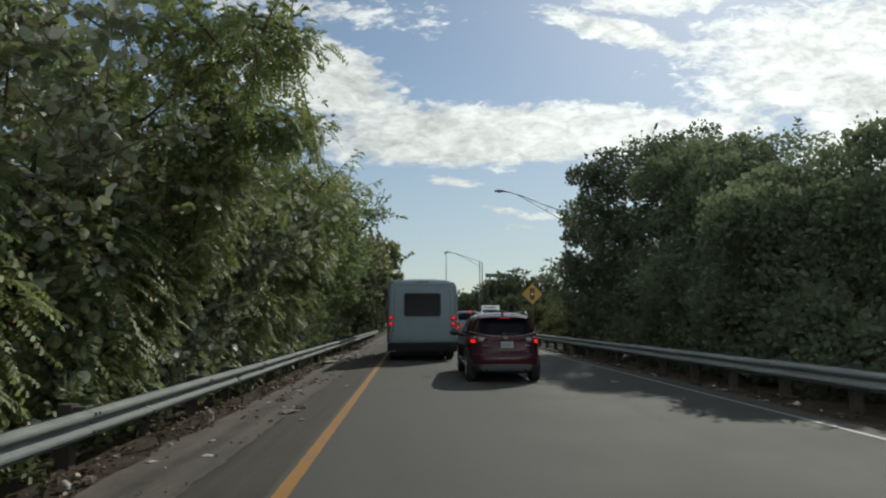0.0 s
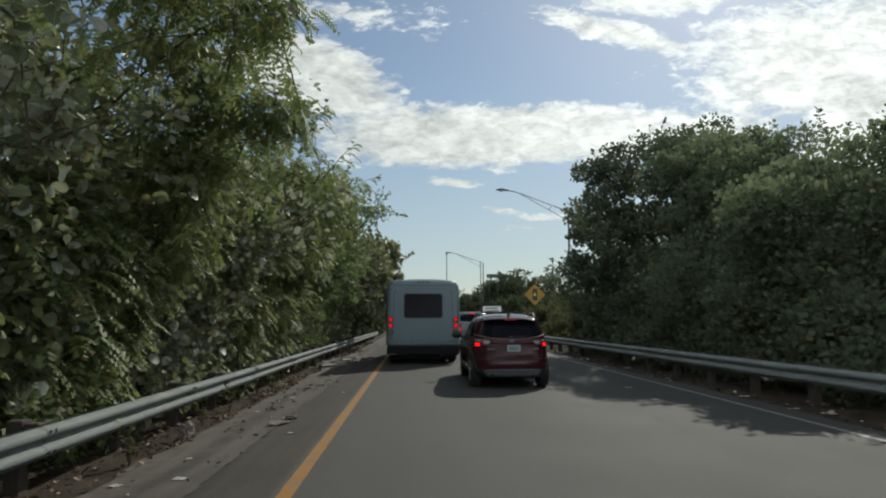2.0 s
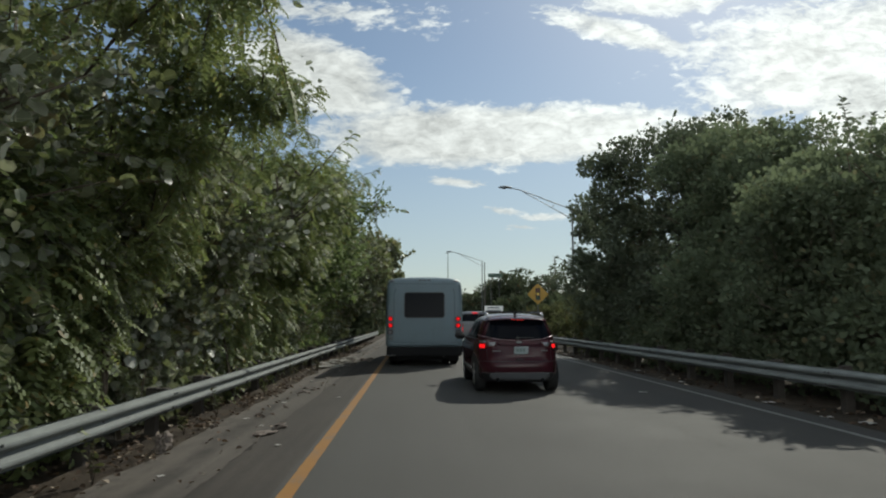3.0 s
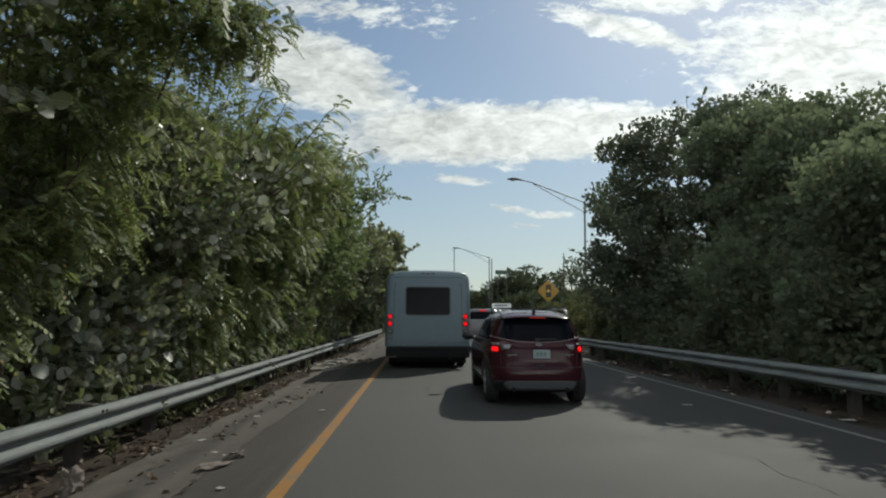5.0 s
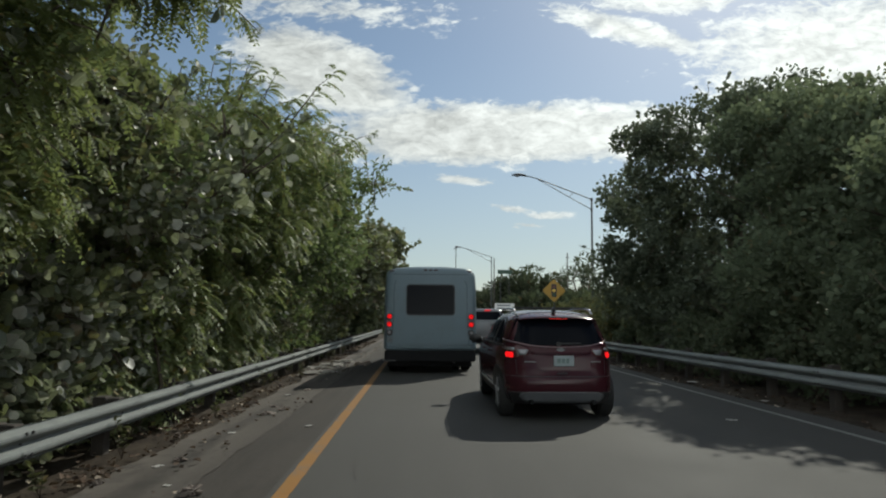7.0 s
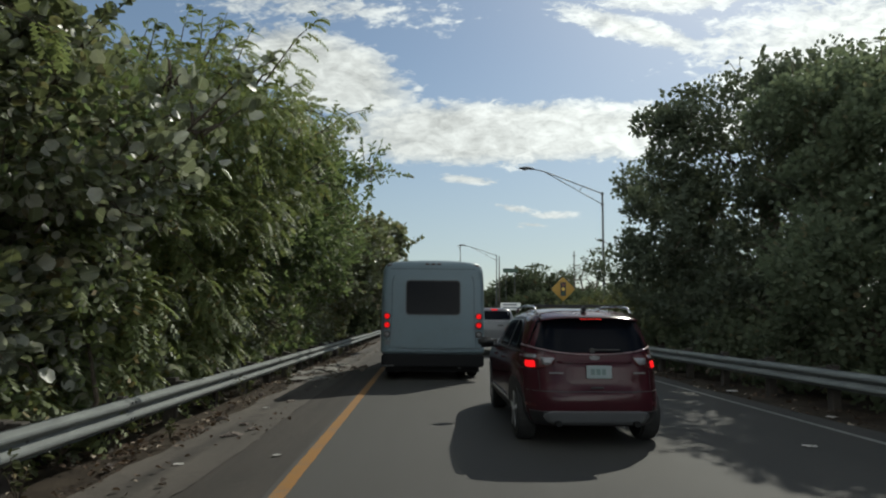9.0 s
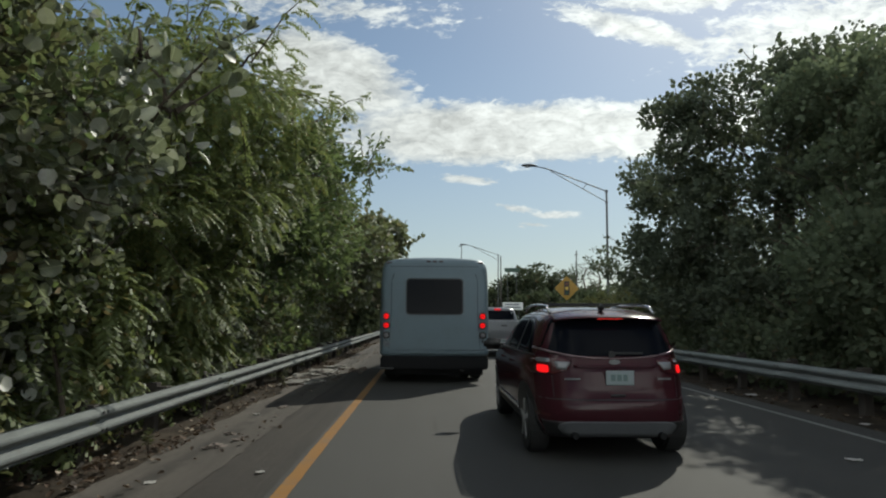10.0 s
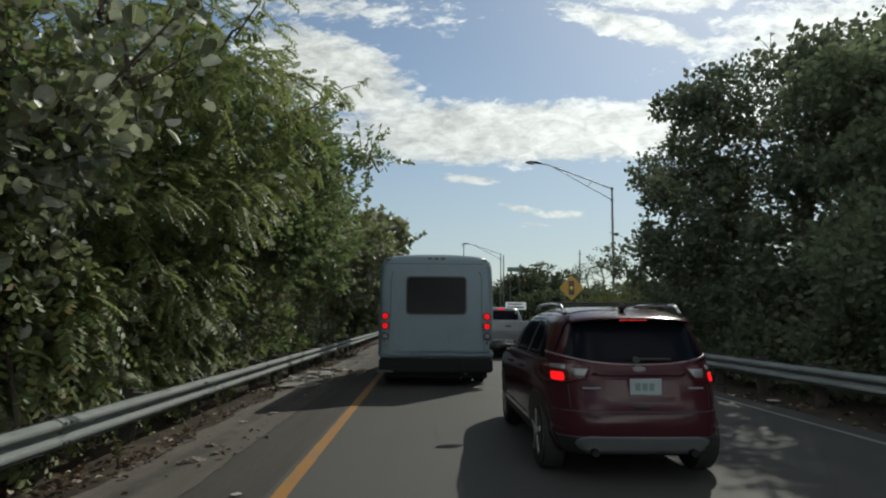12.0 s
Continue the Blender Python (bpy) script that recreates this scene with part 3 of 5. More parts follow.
def round_rows(z0, z1, xa, xb, r=0.05):
    """Rows of a rectangle with rounded corners."""
    rows = []
    for k in range(5):
        a = math.pi / 2 * k / 4
        rows.append((z0 + r * (1 - math.cos(a)), xa + r * (1 - math.sin(a)), xb - r * (1 - math.sin(a))))
    top = [(z0 + z1 - z, a, b) for z, a, b in rows[::-1]]
    mid = [(z0 + r + (z1 - z0 - 2 * r) * k / 5, xa, xb) for k in range(1, 5)]
    return rows + mid + top


def wheel(parent, x, y, r, width, spokes=5):
    side = 1 if x > 0 else -1
    tyre = part("wheel", drum(x, y, r, r, width, "x", 28, bevel=0.025), M["rubber"], parent, smooth=False)
    rim = bmesh.new()
    drum(x + side * (width / 2 - 0.01), y, r, r * 0.68, 0.03, "x", 24, rim)
    part("rim_well", rim, M["black_plastic"], tyre)
    sp = bmesh.new()
    for k in range(spokes):
        a = 2 * math.pi * k / spokes
        own = box(0, 0, r * 0.34, 0.02, 0.055, r * 0.62, 0.006)
        bmesh.ops.transform(own, matrix=Matrix.Translation((x + side * (width / 2 + 0.008), y, r)) @ pose(0, 0, 0, math.degrees(a), 0, 0), verts=own.verts)
        merge(sp, own)
    drum(x + side * (width / 2 + 0.008), y, r, 0.06, 0.03, "x", 12, sp)
    part("rim", sp, M["alloy"], tyre, "alloy rim")
    return tyre


def arch(loft, parent, y, r, sign):
    """A dark wheel arch on the flank."""
    rows = []
    for k in range(11):
        z = 0.26 + (r * 2 - 0.20) * k / 10
        half = math.sqrt(max(0.0, (r + 0.07) ** 2 - (z - r) ** 2))
        rows.append((z, y - half, y + half))
    part("wheel_arch", loft.side_patch(rows, sign, 0.004, 0.03, 10), M["black_plastic"], parent)


def roof_end():
    """The roof's gently falling rear end with its lip, as one shell."""
    bm = bmesh.new()
    prof = [(0.26, 1.512), (0.248, 1.520), (0.26, 1.530), (0.36, 1.552), (0.52, 1.583), (0.72, 1.612), (0.95, 1.634), (1.25, 1.650), (1.7, 1.657), (2.15, 1.64), (2.15, 1.59), (1.25, 1.60), (0.72, 1.55), (0.30, 1.505)]
    nx, rings = 16, []
    for y, z in prof:
        half = 0.60 if y < 0.5 else 0.60 - 0.05 * (y - 0.5)
        ring = []
        for i in range(nx + 1):
            f = -1 + 2 * i / nx
            ring.append(bm.verts.new((half * f, y + 0.07 * abs(f) ** 3, z - 0.035 * abs(f) ** 3)))
        rings.append(ring)
    for a, b in zip(rings, rings[1:] + rings[:1]):
        for i in range(nx):
            bm.faces.new((a[i], a[i + 1], b[i + 1], b[i]))
    for k in (0, nx):
        bm.faces.new([r[k] for r in rings])
    return bm


def suv(at):
    car = thing("suv", at, "dark red compact SUV with lit brake lamps, waiting in traffic", "car")
    body = Loft([(0.24, 0.78, 0.16, 4.36, 7), (0.30, 0.84, 0.08, 4.46, 6), (0.42, 0.895, 0.02, 4.50, 5.5), (0.52, 0.905, 0.0, 4.52, 5), (0.62, 0.912, 0.0, 4.52, 5),
                 (0.66, 0.915, 0.03, 4.51, 5), (0.80, 0.92, 0.06, 4.48, 5), (0.94, 0.915, 0.10, 4.42, 5), (1.02, 0.90, 0.13, 4.20, 5), (1.08, 0.875, 0.17, 3.75, 5),
                 (1.14, 0.845, 0.20, 3.40, 5.5), (1.30, 0.785, 0.29, 3.10, 6), (1.45, 0.725, 0.38, 2.75, 6), (1.525, 0.685, 0.42, 2.5, 6), (1.555, 0.65, 0.58, 2.4, 5.5), (1.585, 0.60, 0.85, 2.2, 5), (1.605, 0.50, 1.15, 1.9, 4)])
    part("body", body.mesh(72), M["suv_paint"], car, smooth=True)
    part("rear_window", body.rear_patch(between([(1.105, -0.40, 0.40), (1.12, -0.62, 0.62), (1.145, -0.74, 0.74), (1.18, -0.755, 0.755), (1.30, -0.705, 0.705), (1.44, -0.645, 0.645), (1.50, -0.61, 0.61), (1.525, -0.55, 0.55)], 3), 0.008, 0.03, 16), M["dark_glass"], car, "dark tinted rear window", True)
    # spoiler with its brake lamp
    sp = part("spoiler", roof_end(), M["suv_paint"], car, "", True)
    bm = bmesh.new()
    for k in (-1, 0, 1):
        box(k * 0.095, 0.275, 1.508, 0.08, 0.02, 0.016, 0.003, bm)
    part("high_brake_lamp", bm, M["brake_dim"], sp, "lit high brake lamp")
    # crease that sweeps under the window from lamp to lamp, its highlight painted in
    xs = [-0.80 + 1.6 * k / 24 for k in range(25)]
    sweep = [(x, body.rear_y(x, 1.082 + 0.10 * (abs(x) / 0.8) ** 2.4) - 0.004, 1.082 + 0.10 * (abs(x) / 0.8) ** 2.4) for x in xs]
    tube("hatch_crease", sweep, [0.006 + 0.007 * (abs(x) / 0.8) for x in xs], M["crease_highlight"], car, 7, "raised crease with a painted highlight")
    for s in (-1, 1):
        lamp_part = part("tail_lamp", body.rear_patch(between([(0.905, *sorted((s * 0.68, s * 0.85))), (0.96, *sorted((s * 0.50, s * 0.875))), (1.06, *sorted((s * 0.46, s * 0.865))), (1.085, *sorted((s * 0.60, s * 0.85)))], 3), 0.016, 0.05, 8), M["lamp_smoked"], car, "smoked dark red tail lamp", True)
        part("clear_lens", body.rear_patch(between([(0.965, *sorted((s * 0.53, s * 0.62))), (1.045, *sorted((s * 0.47, s * 0.64)))], 3), 0.020, 0.05, 4), M["lamp_clear"], lamp_part, "clear reversing lens", True)
        # pale piece added to draw the white glint at the lamp's corner
        part("corner_glint", body.rear_patch(round_rows(1.035, 1.075, *sorted((s * 0.68, s * 0.80)), 0.015), 0.022, 0.05, 4), M["lamp_clear"], lamp_part, "pale piece for the glint at the lamp corner", True)
        part("brake_light", body.rear_patch(round_rows(0.925, 1.005, *sorted((s * 0.70, s * 0.80)), 0.02), 0.024, 0.05, 6), M["brake"], lamp_part, "lit brake light", True)
        part("lamp_flank", body.side_patch(between([(0.95, 0.20, 0.42), (1.06, 0.22, 0.62)], 4), s, 0.008, 0.02, 6), M["lamp_smoked"], lamp_part, "", True)
        # flank windows with dark pillars
        part("side_glass", body.side_patch(between([(1.13, 0.62, 3.12), (1.30, 0.72, 2.86), (1.45, 0.92, 2.50), (1.50, 1.10, 2.30)], 3), s, 0.006, 0.02, 16), M["dark_glass"], car, "dark tinted side windows", True)
        part("window_trim", body.side_patch(between([(1.095, 0.52, 3.25), (1.115, 0.54, 3.22)], 1), s, 0.010, 0.02, 16), M["black_plastic"], car)
        for yy in (1.40, 2.32):
            part("pillar", body.side_patch(between([(1.13, yy, yy + 0.09), (1.50, yy - 0.07, yy)], 4), s, 0.010, 0.02, 2), M["black_plastic"], car)
        part("sill", body.side_patch(between([(0.27, 0.95, 3.3), (0.42, 0.95, 3.3)], 3), s, 0.014, 0.03, 10), M["black_plastic"], car)
        part("door_moulding", body.side_patch(between([(0.44, 1.1, 3.1), (0.475, 1.1, 3.1)], 2), s, 0.018, 0.02, 10), M["chrome"], car, "bright lower door moulding")
        for yy in (1.62, 2.56):
            part("door_handle", box(s * 0.925, yy, 0.97, 0.03, 0.20, 0.03, 0.01), M["suv_paint"], car)
        mirror = part("door_mirror", box(s * 1.03, 2.98, 1.12, 0.25, 0.14, 0.17, 0.045, seg=3), M["black_plastic"], car, "black door mirror", True)
        part("mirror_arm", box(s * 0.90, 2.99, 1.07, 0.14, 0.06, 0.05, 0.015), M["black_plastic"], mirror)
        tube("roof_rail", [(s * 0.60, 0.60, 1.575), (s * 0.61, 0.76, 1.65), (s * 0.615, 1.2, 1.675), (s * 0.615, 1.9, 1.675), (s * 0.60, 2.28, 1.645), (s * 0.59, 2.42, 1.60)], [0.018] * 6, M["chrome"], car, 8, "bright roof rail")
        for yy in (0.74, 3.50):
            arch(body, car, yy, 0.36, s)
            wheel(car, s * 0.765, yy, 0.355, 0.225)
    for yy in (0.98, 2.02):
        part("cross_bar", box(0, yy, 1.685, 1.22, 0.06, 0.02, 0.008), M["black_plastic"], car)
    part("antenna", box(0, 0.62, 1.635, 0.05, 0.14, 0.09, 0.02, seg=2), M["black_plastic"], car, "black fin", True)
    # wiper, badge, plate
    w = part("wiper", box(0.14, 0.165, 1.135, 0.36, 0.022, 0.022, 0.006), M["black_plastic"], car)
    part("wiper_hub", drum(-0.02, 0.165, 1.125, 0.035, 0.04, "y", 14), M["black_plastic"], w)
    bm = drum(0, 0, 0, 0.062, 0.012, "y", 22)
    for v in bm.verts:
        v.co = Vector((v.co.x, v.co.y + body.rear_y(0, 1.04) - 0.012, 1.045 + v.co.z * 0.42))
    part("badge", bm, M["grey_plastic"], car, "small oval badge")
    part("hatch_brow", body.rear_patch(between([(0.985, -0.42, 0.42), (1.0, -0.45, 0.45), (1.02, -0.44, 0.44)], 2), 0.014, 0.03, 14), M["suv_paint"], car, "", True)
    part("plate_recess", body.rear_patch(between([(0.75, -0.30, 0.30), (0.79, -0.36, 0.36), (0.94, -0.34, 0.34), (0.965, -0.30, 0.30)], 2), 0.004, 0.02, 8), M["suv_paint"], car)
    yp = body.rear_y(0, 0.80) - 0.010
    pl = part("number_plate", box(0.03, yp, 0.885, 0.300, 0.012, 0.150, 0.004), M["plate"], car, "pale number plate")
    for k, wd in ((-0.075, 0.05), (-0.01, 0.05), (0.055, 0.045)):
        part("plate_bar", box(k + 0.03, yp - 0.008, 0.885, wd, 0.004, 0.07, 0.0), M["plate_bar"], pl)
    part("name_bar", box(-0.47, body.rear_y(0.47, 0.87) - 0.010, 0.868, 0.17, 0.008, 0.018), M["grey_plastic"], car)
    part("name_bar", box(0.52, body.rear_y(0.52, 0.87) - 0.010, 0.872, 0.14, 0.008, 0.018), M["grey_plastic"], car)
    part("hatch_grip", box(0, body.rear_y(0, 0.70) - 0.004, 0.70, 0.16, 0.02, 0.03, 0.01), M["black_plastic"], car)
    # bumper
    part("bumper_seam", body.rear_patch(between([(0.652, -0.86, 0.86), (0.662, -0.86, 0.86)], 1), 0.006, 0.02, 24), M["black_plastic"], car)
    for s in (-1, 1):
        part("hatch_seam", body.rear_patch(between([(0.68, *sorted((s * 0.655, s * 0.665))), (0.90, *sorted((s * 0.665, s * 0.675)))], 6), 0.005, 0.02, 1), M["black_plastic"], car)
        part("reflector", body.rear_patch(round_rows(0.475, 0.505, *sorted((s * 0.70, s * 0.82)), 0.01), 0.014, 0.03, 4), M["lamp_smoked"], car, "dark red bumper reflector")
    part("bumper_lower", body.rear_patch(between([(0.25, -0.70, 0.70), (0.30, -0.80, 0.80), (0.38, -0.84, 0.84), (0.43, -0.86, 0.86)], 3), 0.012, 0.04, 20), M["black_plastic"], car, "black lower bumper", True)
    part("skid_plate", body.rear_patch(between([(0.27, -0.50, 0.50), (0.30, -0.58, 0.58), (0.36, -0.63, 0.63), (0.40, -0.62, 0.62), (0.425, -0.57, 0.57), (0.435, -0.50, 0.50)], 3), 0.026, 0.05, 16), M["skid"], car, "dull grey skid plate", True)
    for s in (-1, 1):
        part("exhaust", drum(s * 0.46, 0.06, 0.29, 0.035, 0.12, "y", 16), M["black_bumper"], car, "sooty exhaust tip")
    part("underbody", box(0, 2.2, 0.26, 1.45, 3.6, 0.10, 0.02), M["black_plastic"], car)
    return car


def bus(at):
    car = thing("shuttle_bus", at, "boxy white shuttle bus with lit brake lamps, waiting in traffic", "bus")
    rows = [(0.60, 1.20, 0.02, 5.4, 20), (0.63, 1.225, 0.0, 5.42, 22), (0.69, 1.23, 0.0, 5.42, 22), (1.5, 1.23, 0.02, 5.42, 22), (2.2, 1.225, 0.05, 5.40, 20),
            (2.54, 1.21, 0.08, 5.36, 18), (2.66, 1.185, 0.10, 5.32, 14), (2.73, 1.13, 0.14, 5.25, 11), (2.77, 1.00, 0.20, 5.15, 8), (2.805, 0.70, 0.32, 5.0, 5), (2.82, 0.35, 0.6, 4.6, 4)]
    body = Loft(rows)
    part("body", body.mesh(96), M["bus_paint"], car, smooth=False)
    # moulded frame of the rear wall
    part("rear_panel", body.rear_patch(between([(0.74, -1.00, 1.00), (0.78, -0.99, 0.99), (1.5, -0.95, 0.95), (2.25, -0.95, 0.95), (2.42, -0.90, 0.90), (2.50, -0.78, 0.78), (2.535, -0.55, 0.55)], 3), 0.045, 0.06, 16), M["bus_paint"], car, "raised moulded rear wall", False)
    # shade along the panel's edges, laid on as thin dark strips
    for s in (-1, 1):
        part("panel_shade_line", body.rear_patch(between([(0.76, *sorted((s * 1.005, s * 1.02))), (1.5, *sorted((s * 0.955, s * 0.97))), (2.25, *sorted((s * 0.955, s * 0.97))), (2.42, *sorted((s * 0.905, s * 0.925)))], 5), 0.003, 0.02, 1), M["bus_shade"], car, "painted shade line beside the raised rear wall")
    # added black sheet that deepens the shade under the bus
    part("under_shade_panel", box(0, 0.12, 0.30, 2.10, 0.05, 0.22, 0.01), M["black_bumper"], car, "black panel added for the shade below the bumper")
    # painted shade line under the roof cap
    part("cap_shade_line", body.rear_patch(between([(2.575, -1.12, 1.12), (2.59, -1.12, 1.12)], 1), 0.004, 0.02, 16), M["bus_shade"], car)
    seal = part("window_seal", body.rear_patch(round_rows(1.50, 2.315, -0.64, 0.64, 0.09), 0.057, 0.04, 10), M["black_plastic"], car)
    part("rear_window", body.rear_patch(round_rows(1.53, 2.285, -0.61, 0.61, 0.07), 0.063, 0.04, 10), M["dark_glass"], seal, "dark tinted window")
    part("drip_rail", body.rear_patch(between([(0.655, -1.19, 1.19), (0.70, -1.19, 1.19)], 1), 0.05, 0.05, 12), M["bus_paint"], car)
    part("bumper", box(0, -0.02, 0.455, 2.36, 0.22, 0.29, 0.03, seg=2), M["black_bumper"], car, "black rear bumper")
    part("step", box(-1.05, -0.14, 0.335, 0.32, 0.14, 0.04, 0.01), M["bolt"], car)
    for s in (-1, 1):
        for z, mat, lab in ((1.47, "brake", "lit round brake lamp"), (1.265, "brake", "lit round brake lamp"), (1.05, "lamp_clear", "round reversing lamp")):
            y = body.rear_y(s * 1.07, z)
            bez = part("lamp_bezel", drum(s * 1.07, y - 0.012, z, 0.085, 0.03, "y", 20), M["black_plastic"], car)
            lit = mat == "brake"
            lens = part("lamp_lens", drum(s * 1.07, y - 0.032, z, 0.066 if lit else 0.052, 0.02, "y", 20, r2=0.06 if lit else 0.04), M["brake_base" if lit else mat], bez, lab)
            if lit:
                dots = drum(s * 1.07, y - 0.044, z, 0.016, 0.01, "y", 8)
                for k in range(7):
                    a = 2 * math.pi * k / 7 + 0.3
                    drum(s * 1.07 + 0.042 * math.cos(a), y - 0.044, z + 0.042 * math.sin(a), 0.015, 0.01, "y", 8, dots)
                part("diodes", dots, M["brake"], lens)
        part("lamp_wire", box(s * 1.07, body.rear_y(s * 1.07, 0.92) - 0.006, 0.915, 0.035, 0.015, 0.07, 0.005), M["black_plastic"], car)
        part("corner_marker", box(s * 1.03, body.rear_y(s * 1.03, 2.67) - 0.008, 2.67, 0.12, 0.03, 0.045, 0.01), M["lamp_dark"], car, "small marker lamp")
        part("mud_flap", box(s * 0.93, 0.75, 0.30, 0.42, 0.02, 0.36, 0.004), M["rubber"], car)
        for yy in (1.35, 4.75):
            wheel(car, s * 1.0, yy, 0.38, 0.25, 6)
            arch(body, car, yy, 0.38, s)
        wheel(car, s * 0.73, 1.35, 0.38, 0.23, 6)
        for k in range(4):
            ya = 0.55 + k * 1.15
            part("side_window", body.side_patch(between([(1.50, ya, ya + 0.95), (2.25, ya, ya + 0.95)], 4), s, 0.010, 0.03, 4), M["dark_glass"], car, "dark tinted window")
        part("skirt_line", body.side_patch(between([(0.98, 0.2, 5.2), (1.01, 0.2, 5.2)], 1), s, 0.012, 0.02, 8), M["grey_plastic"], car)
    for k in (-1, 0, 1):
        part("centre_marker", box(k * 0.14, body.rear_y(0.1, 2.70) - 0.010, 2.70, 0.10, 0.03, 0.04, 0.01), M["lamp_dark"], car, "small marker lamp")
    yp = body.rear_y(-1.0, 0.87) - 0.012
    pl = part("number_plate", box(-1.0, yp, 0.86, 0.26, 0.012, 0.13, 0.004), M["grimy_plate"], car, "grimy number plate")
    part("plate_bar", box(-1.0, yp - 0.008, 0.86, 0.17, 0.004, 0.05), M["sign_bar"], pl)
    part("fleet_bar", box(0.98, body.rear_y(0.98, 0.74) - 0.020, 0.735, 0.30, 0.01, 0.018), M["sign_bar"], car)
    # cab in front of the box
    cab = Loft([(0.35, 0.85, 5.3, 7.35, 6), (0.6, 0.98, 5.3, 7.45, 6), (1.05, 0.99, 5.3, 7.40, 5), (1.2, 0.95, 5.3, 6.7, 5), (1.9, 0.80, 5.3, 6.1, 5), (2.0, 0.70, 5.3, 6.0, 5)])
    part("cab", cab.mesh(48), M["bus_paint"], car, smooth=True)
    part("cab_glass", cab.side_patch(between([(1.22, 5.5, 6.35), (1.85, 5.5, 5.95)], 4), 1, 0.01, 0.02, 4), M["dark_glass"], car)
    part("cab_glass", cab.side_patch(between([(1.22, 5.5, 6.35), (1.85, 5.5, 5.95)], 4), -1, 0.01, 0.02, 4), M["dark_glass"], car)
    for s in (-1, 1):
        wheel(car, s * 0.88, 6.65, 0.38, 0.24, 6)
        mir = part("door_mirror", box(s * 1.30, 6.35, 1.65, 0.22, 0.08, 0.34, 0.03, seg=2), M["black_plastic"], car, "black door mirror")
        part("mirror_arm", box(s * 1.08, 6.38, 1.55, 0.30, 0.035, 0.035, 0.01), M["black_plastic"], mir)
    part("chassis", box(0, 3.2, 0.45, 1.9, 6.0, 0.30, 0.02), M["black_plastic"], car)
    part("axle", drum(0, 1.35, 0.38, 0.07, 1.6, "x", 12), M["black_plastic"], car)
    part("tail_pipe", drum(0.62, 0.12, 0.30, 0.04, 0.4, "y", 12), M["bolt"], car)
    return car


def pickup(at):
    car = thing("pickup_truck", at, "silver pickup truck with a lit brake lamp, queuing ahead", "truck")
    bed = Loft([(0.50, 0.90, 0.10, 2.05, 9), (0.58, 0.955, 0.04, 2.05, 9), (0.95, 0.965, 0.02, 2.05, 9), (1.28, 0.95, 0.03, 2.05, 9), (1.33, 0.93, 0.05, 2.05, 9)])
    part("bed", bed.mesh(56), M["truck_paint"], car, smooth=False)
    cab = Loft([(0.50, 0.90, 2.08, 5.5, 8), (0.60, 0.955, 2.08, 5.62, 8), (1.10, 0.97, 2.08, 5.60, 6), (1.25, 0.945, 2.10, 5.2, 6), (1.32, 0.90, 2.12, 4.5, 6), (1.60, 0.80, 2.22, 4.05, 6), (1.78, 0.73, 2.30, 3.75, 6), (1.85, 0.62, 2.42, 3.6, 5), (1.88, 0.4, 2.6, 3.4, 4)])
    part("cab", cab.mesh(56), M["truck_paint"], car, smooth=True)
    part("rear_window", cab.rear_patch(round_rows(1.38, 1.74, -0.66, 0.66, 0.05), 0.01, 0.03, 8), M["dark_glass"], car, "dark rear window")
    part("high_brake_lamp", box(0, 2.28, 1.80, 0.26, 0.05, 0.045, 0.01), M["brake"], car, "lit high brake lamp")
    part("tailgate", bed.rear_patch(between([(0.72, -0.74, 0.74), (1.27, -0.74, 0.74)], 4), 0.018, 0.03, 8), M["truck_paint"], car)
    part("tailgate_handle", box(0, 0.0, 1.16, 0.22, 0.02, 0.06, 0.01), M["black_plastic"], car)
    part("bumper", box(0, -0.06, 0.58, 1.86, 0.18, 0.17, 0.03, seg=2), M["chrome"], car, "bright rear bumper")
    part("bumper_step", box(0, -0.09, 0.60, 0.9, 0.14, 0.12, 0.02), M["black_plastic"], car)
    pl = part("number_plate", box(0, -0.165, 0.60, 0.30, 0.012, 0.15, 0.004), M["plate"], car)
    part("plate_bar", box(0, -0.173, 0.60, 0.18, 0.004, 0.06), M["plate_bar"], pl)
    for s in (-1, 1):
        lp = part("tail_lamp", bed.rear_patch(between([(0.86, *sorted((s * 0.76, s * 0.93))), (1.26, *sorted((s * 0.76, s * 0.93)))], 4), 0.02, 0.04, 4), M["lamp_red"], car, "red tail lamp")
        part("brake_light", bed.rear_patch(round_rows(0.94, 1.10, *sorted((s * 0.775, s * 0.92)), 0.03), 0.026, 0.04, 4), M["brake"], lp, "lit brake light")
        part("side_glass", cab.side_patch(between([(1.34, 2.4, 4.25), (1.58, 2.45, 3.95), (1.74, 2.6, 3.7)], 3), s, 0.008, 0.02, 8), M["dark_glass"], car)
        for yy in (1.02, 4.65):
            wheel(car, s * 0.85, yy, 0.39, 0.26, 6)
            arch(bed if yy < 2 else cab, car, yy, 0.39, s)
        mir = part("door_mirror", box(s * 1.10, 4.2, 1.32, 0.22, 0.12, 0.20, 0.04, seg=2), M["black_plastic"], car)
        part("mirror_arm", box(s * 0.98, 4.22, 1.28, 0.12, 0.05, 0.05, 0.01), M["black_plastic"], mir)
    part("chassis", box(0, 2.8, 0.44, 1.2, 5.0, 0.16, 0.02), M["black_plastic"], car)
    return car


suv((2.14, 15.05, 0)).scale = (0.95, 0.95, 0.95)
bus((0.38, 22.7, 0))
pickup((3.1, 32.2, 0))
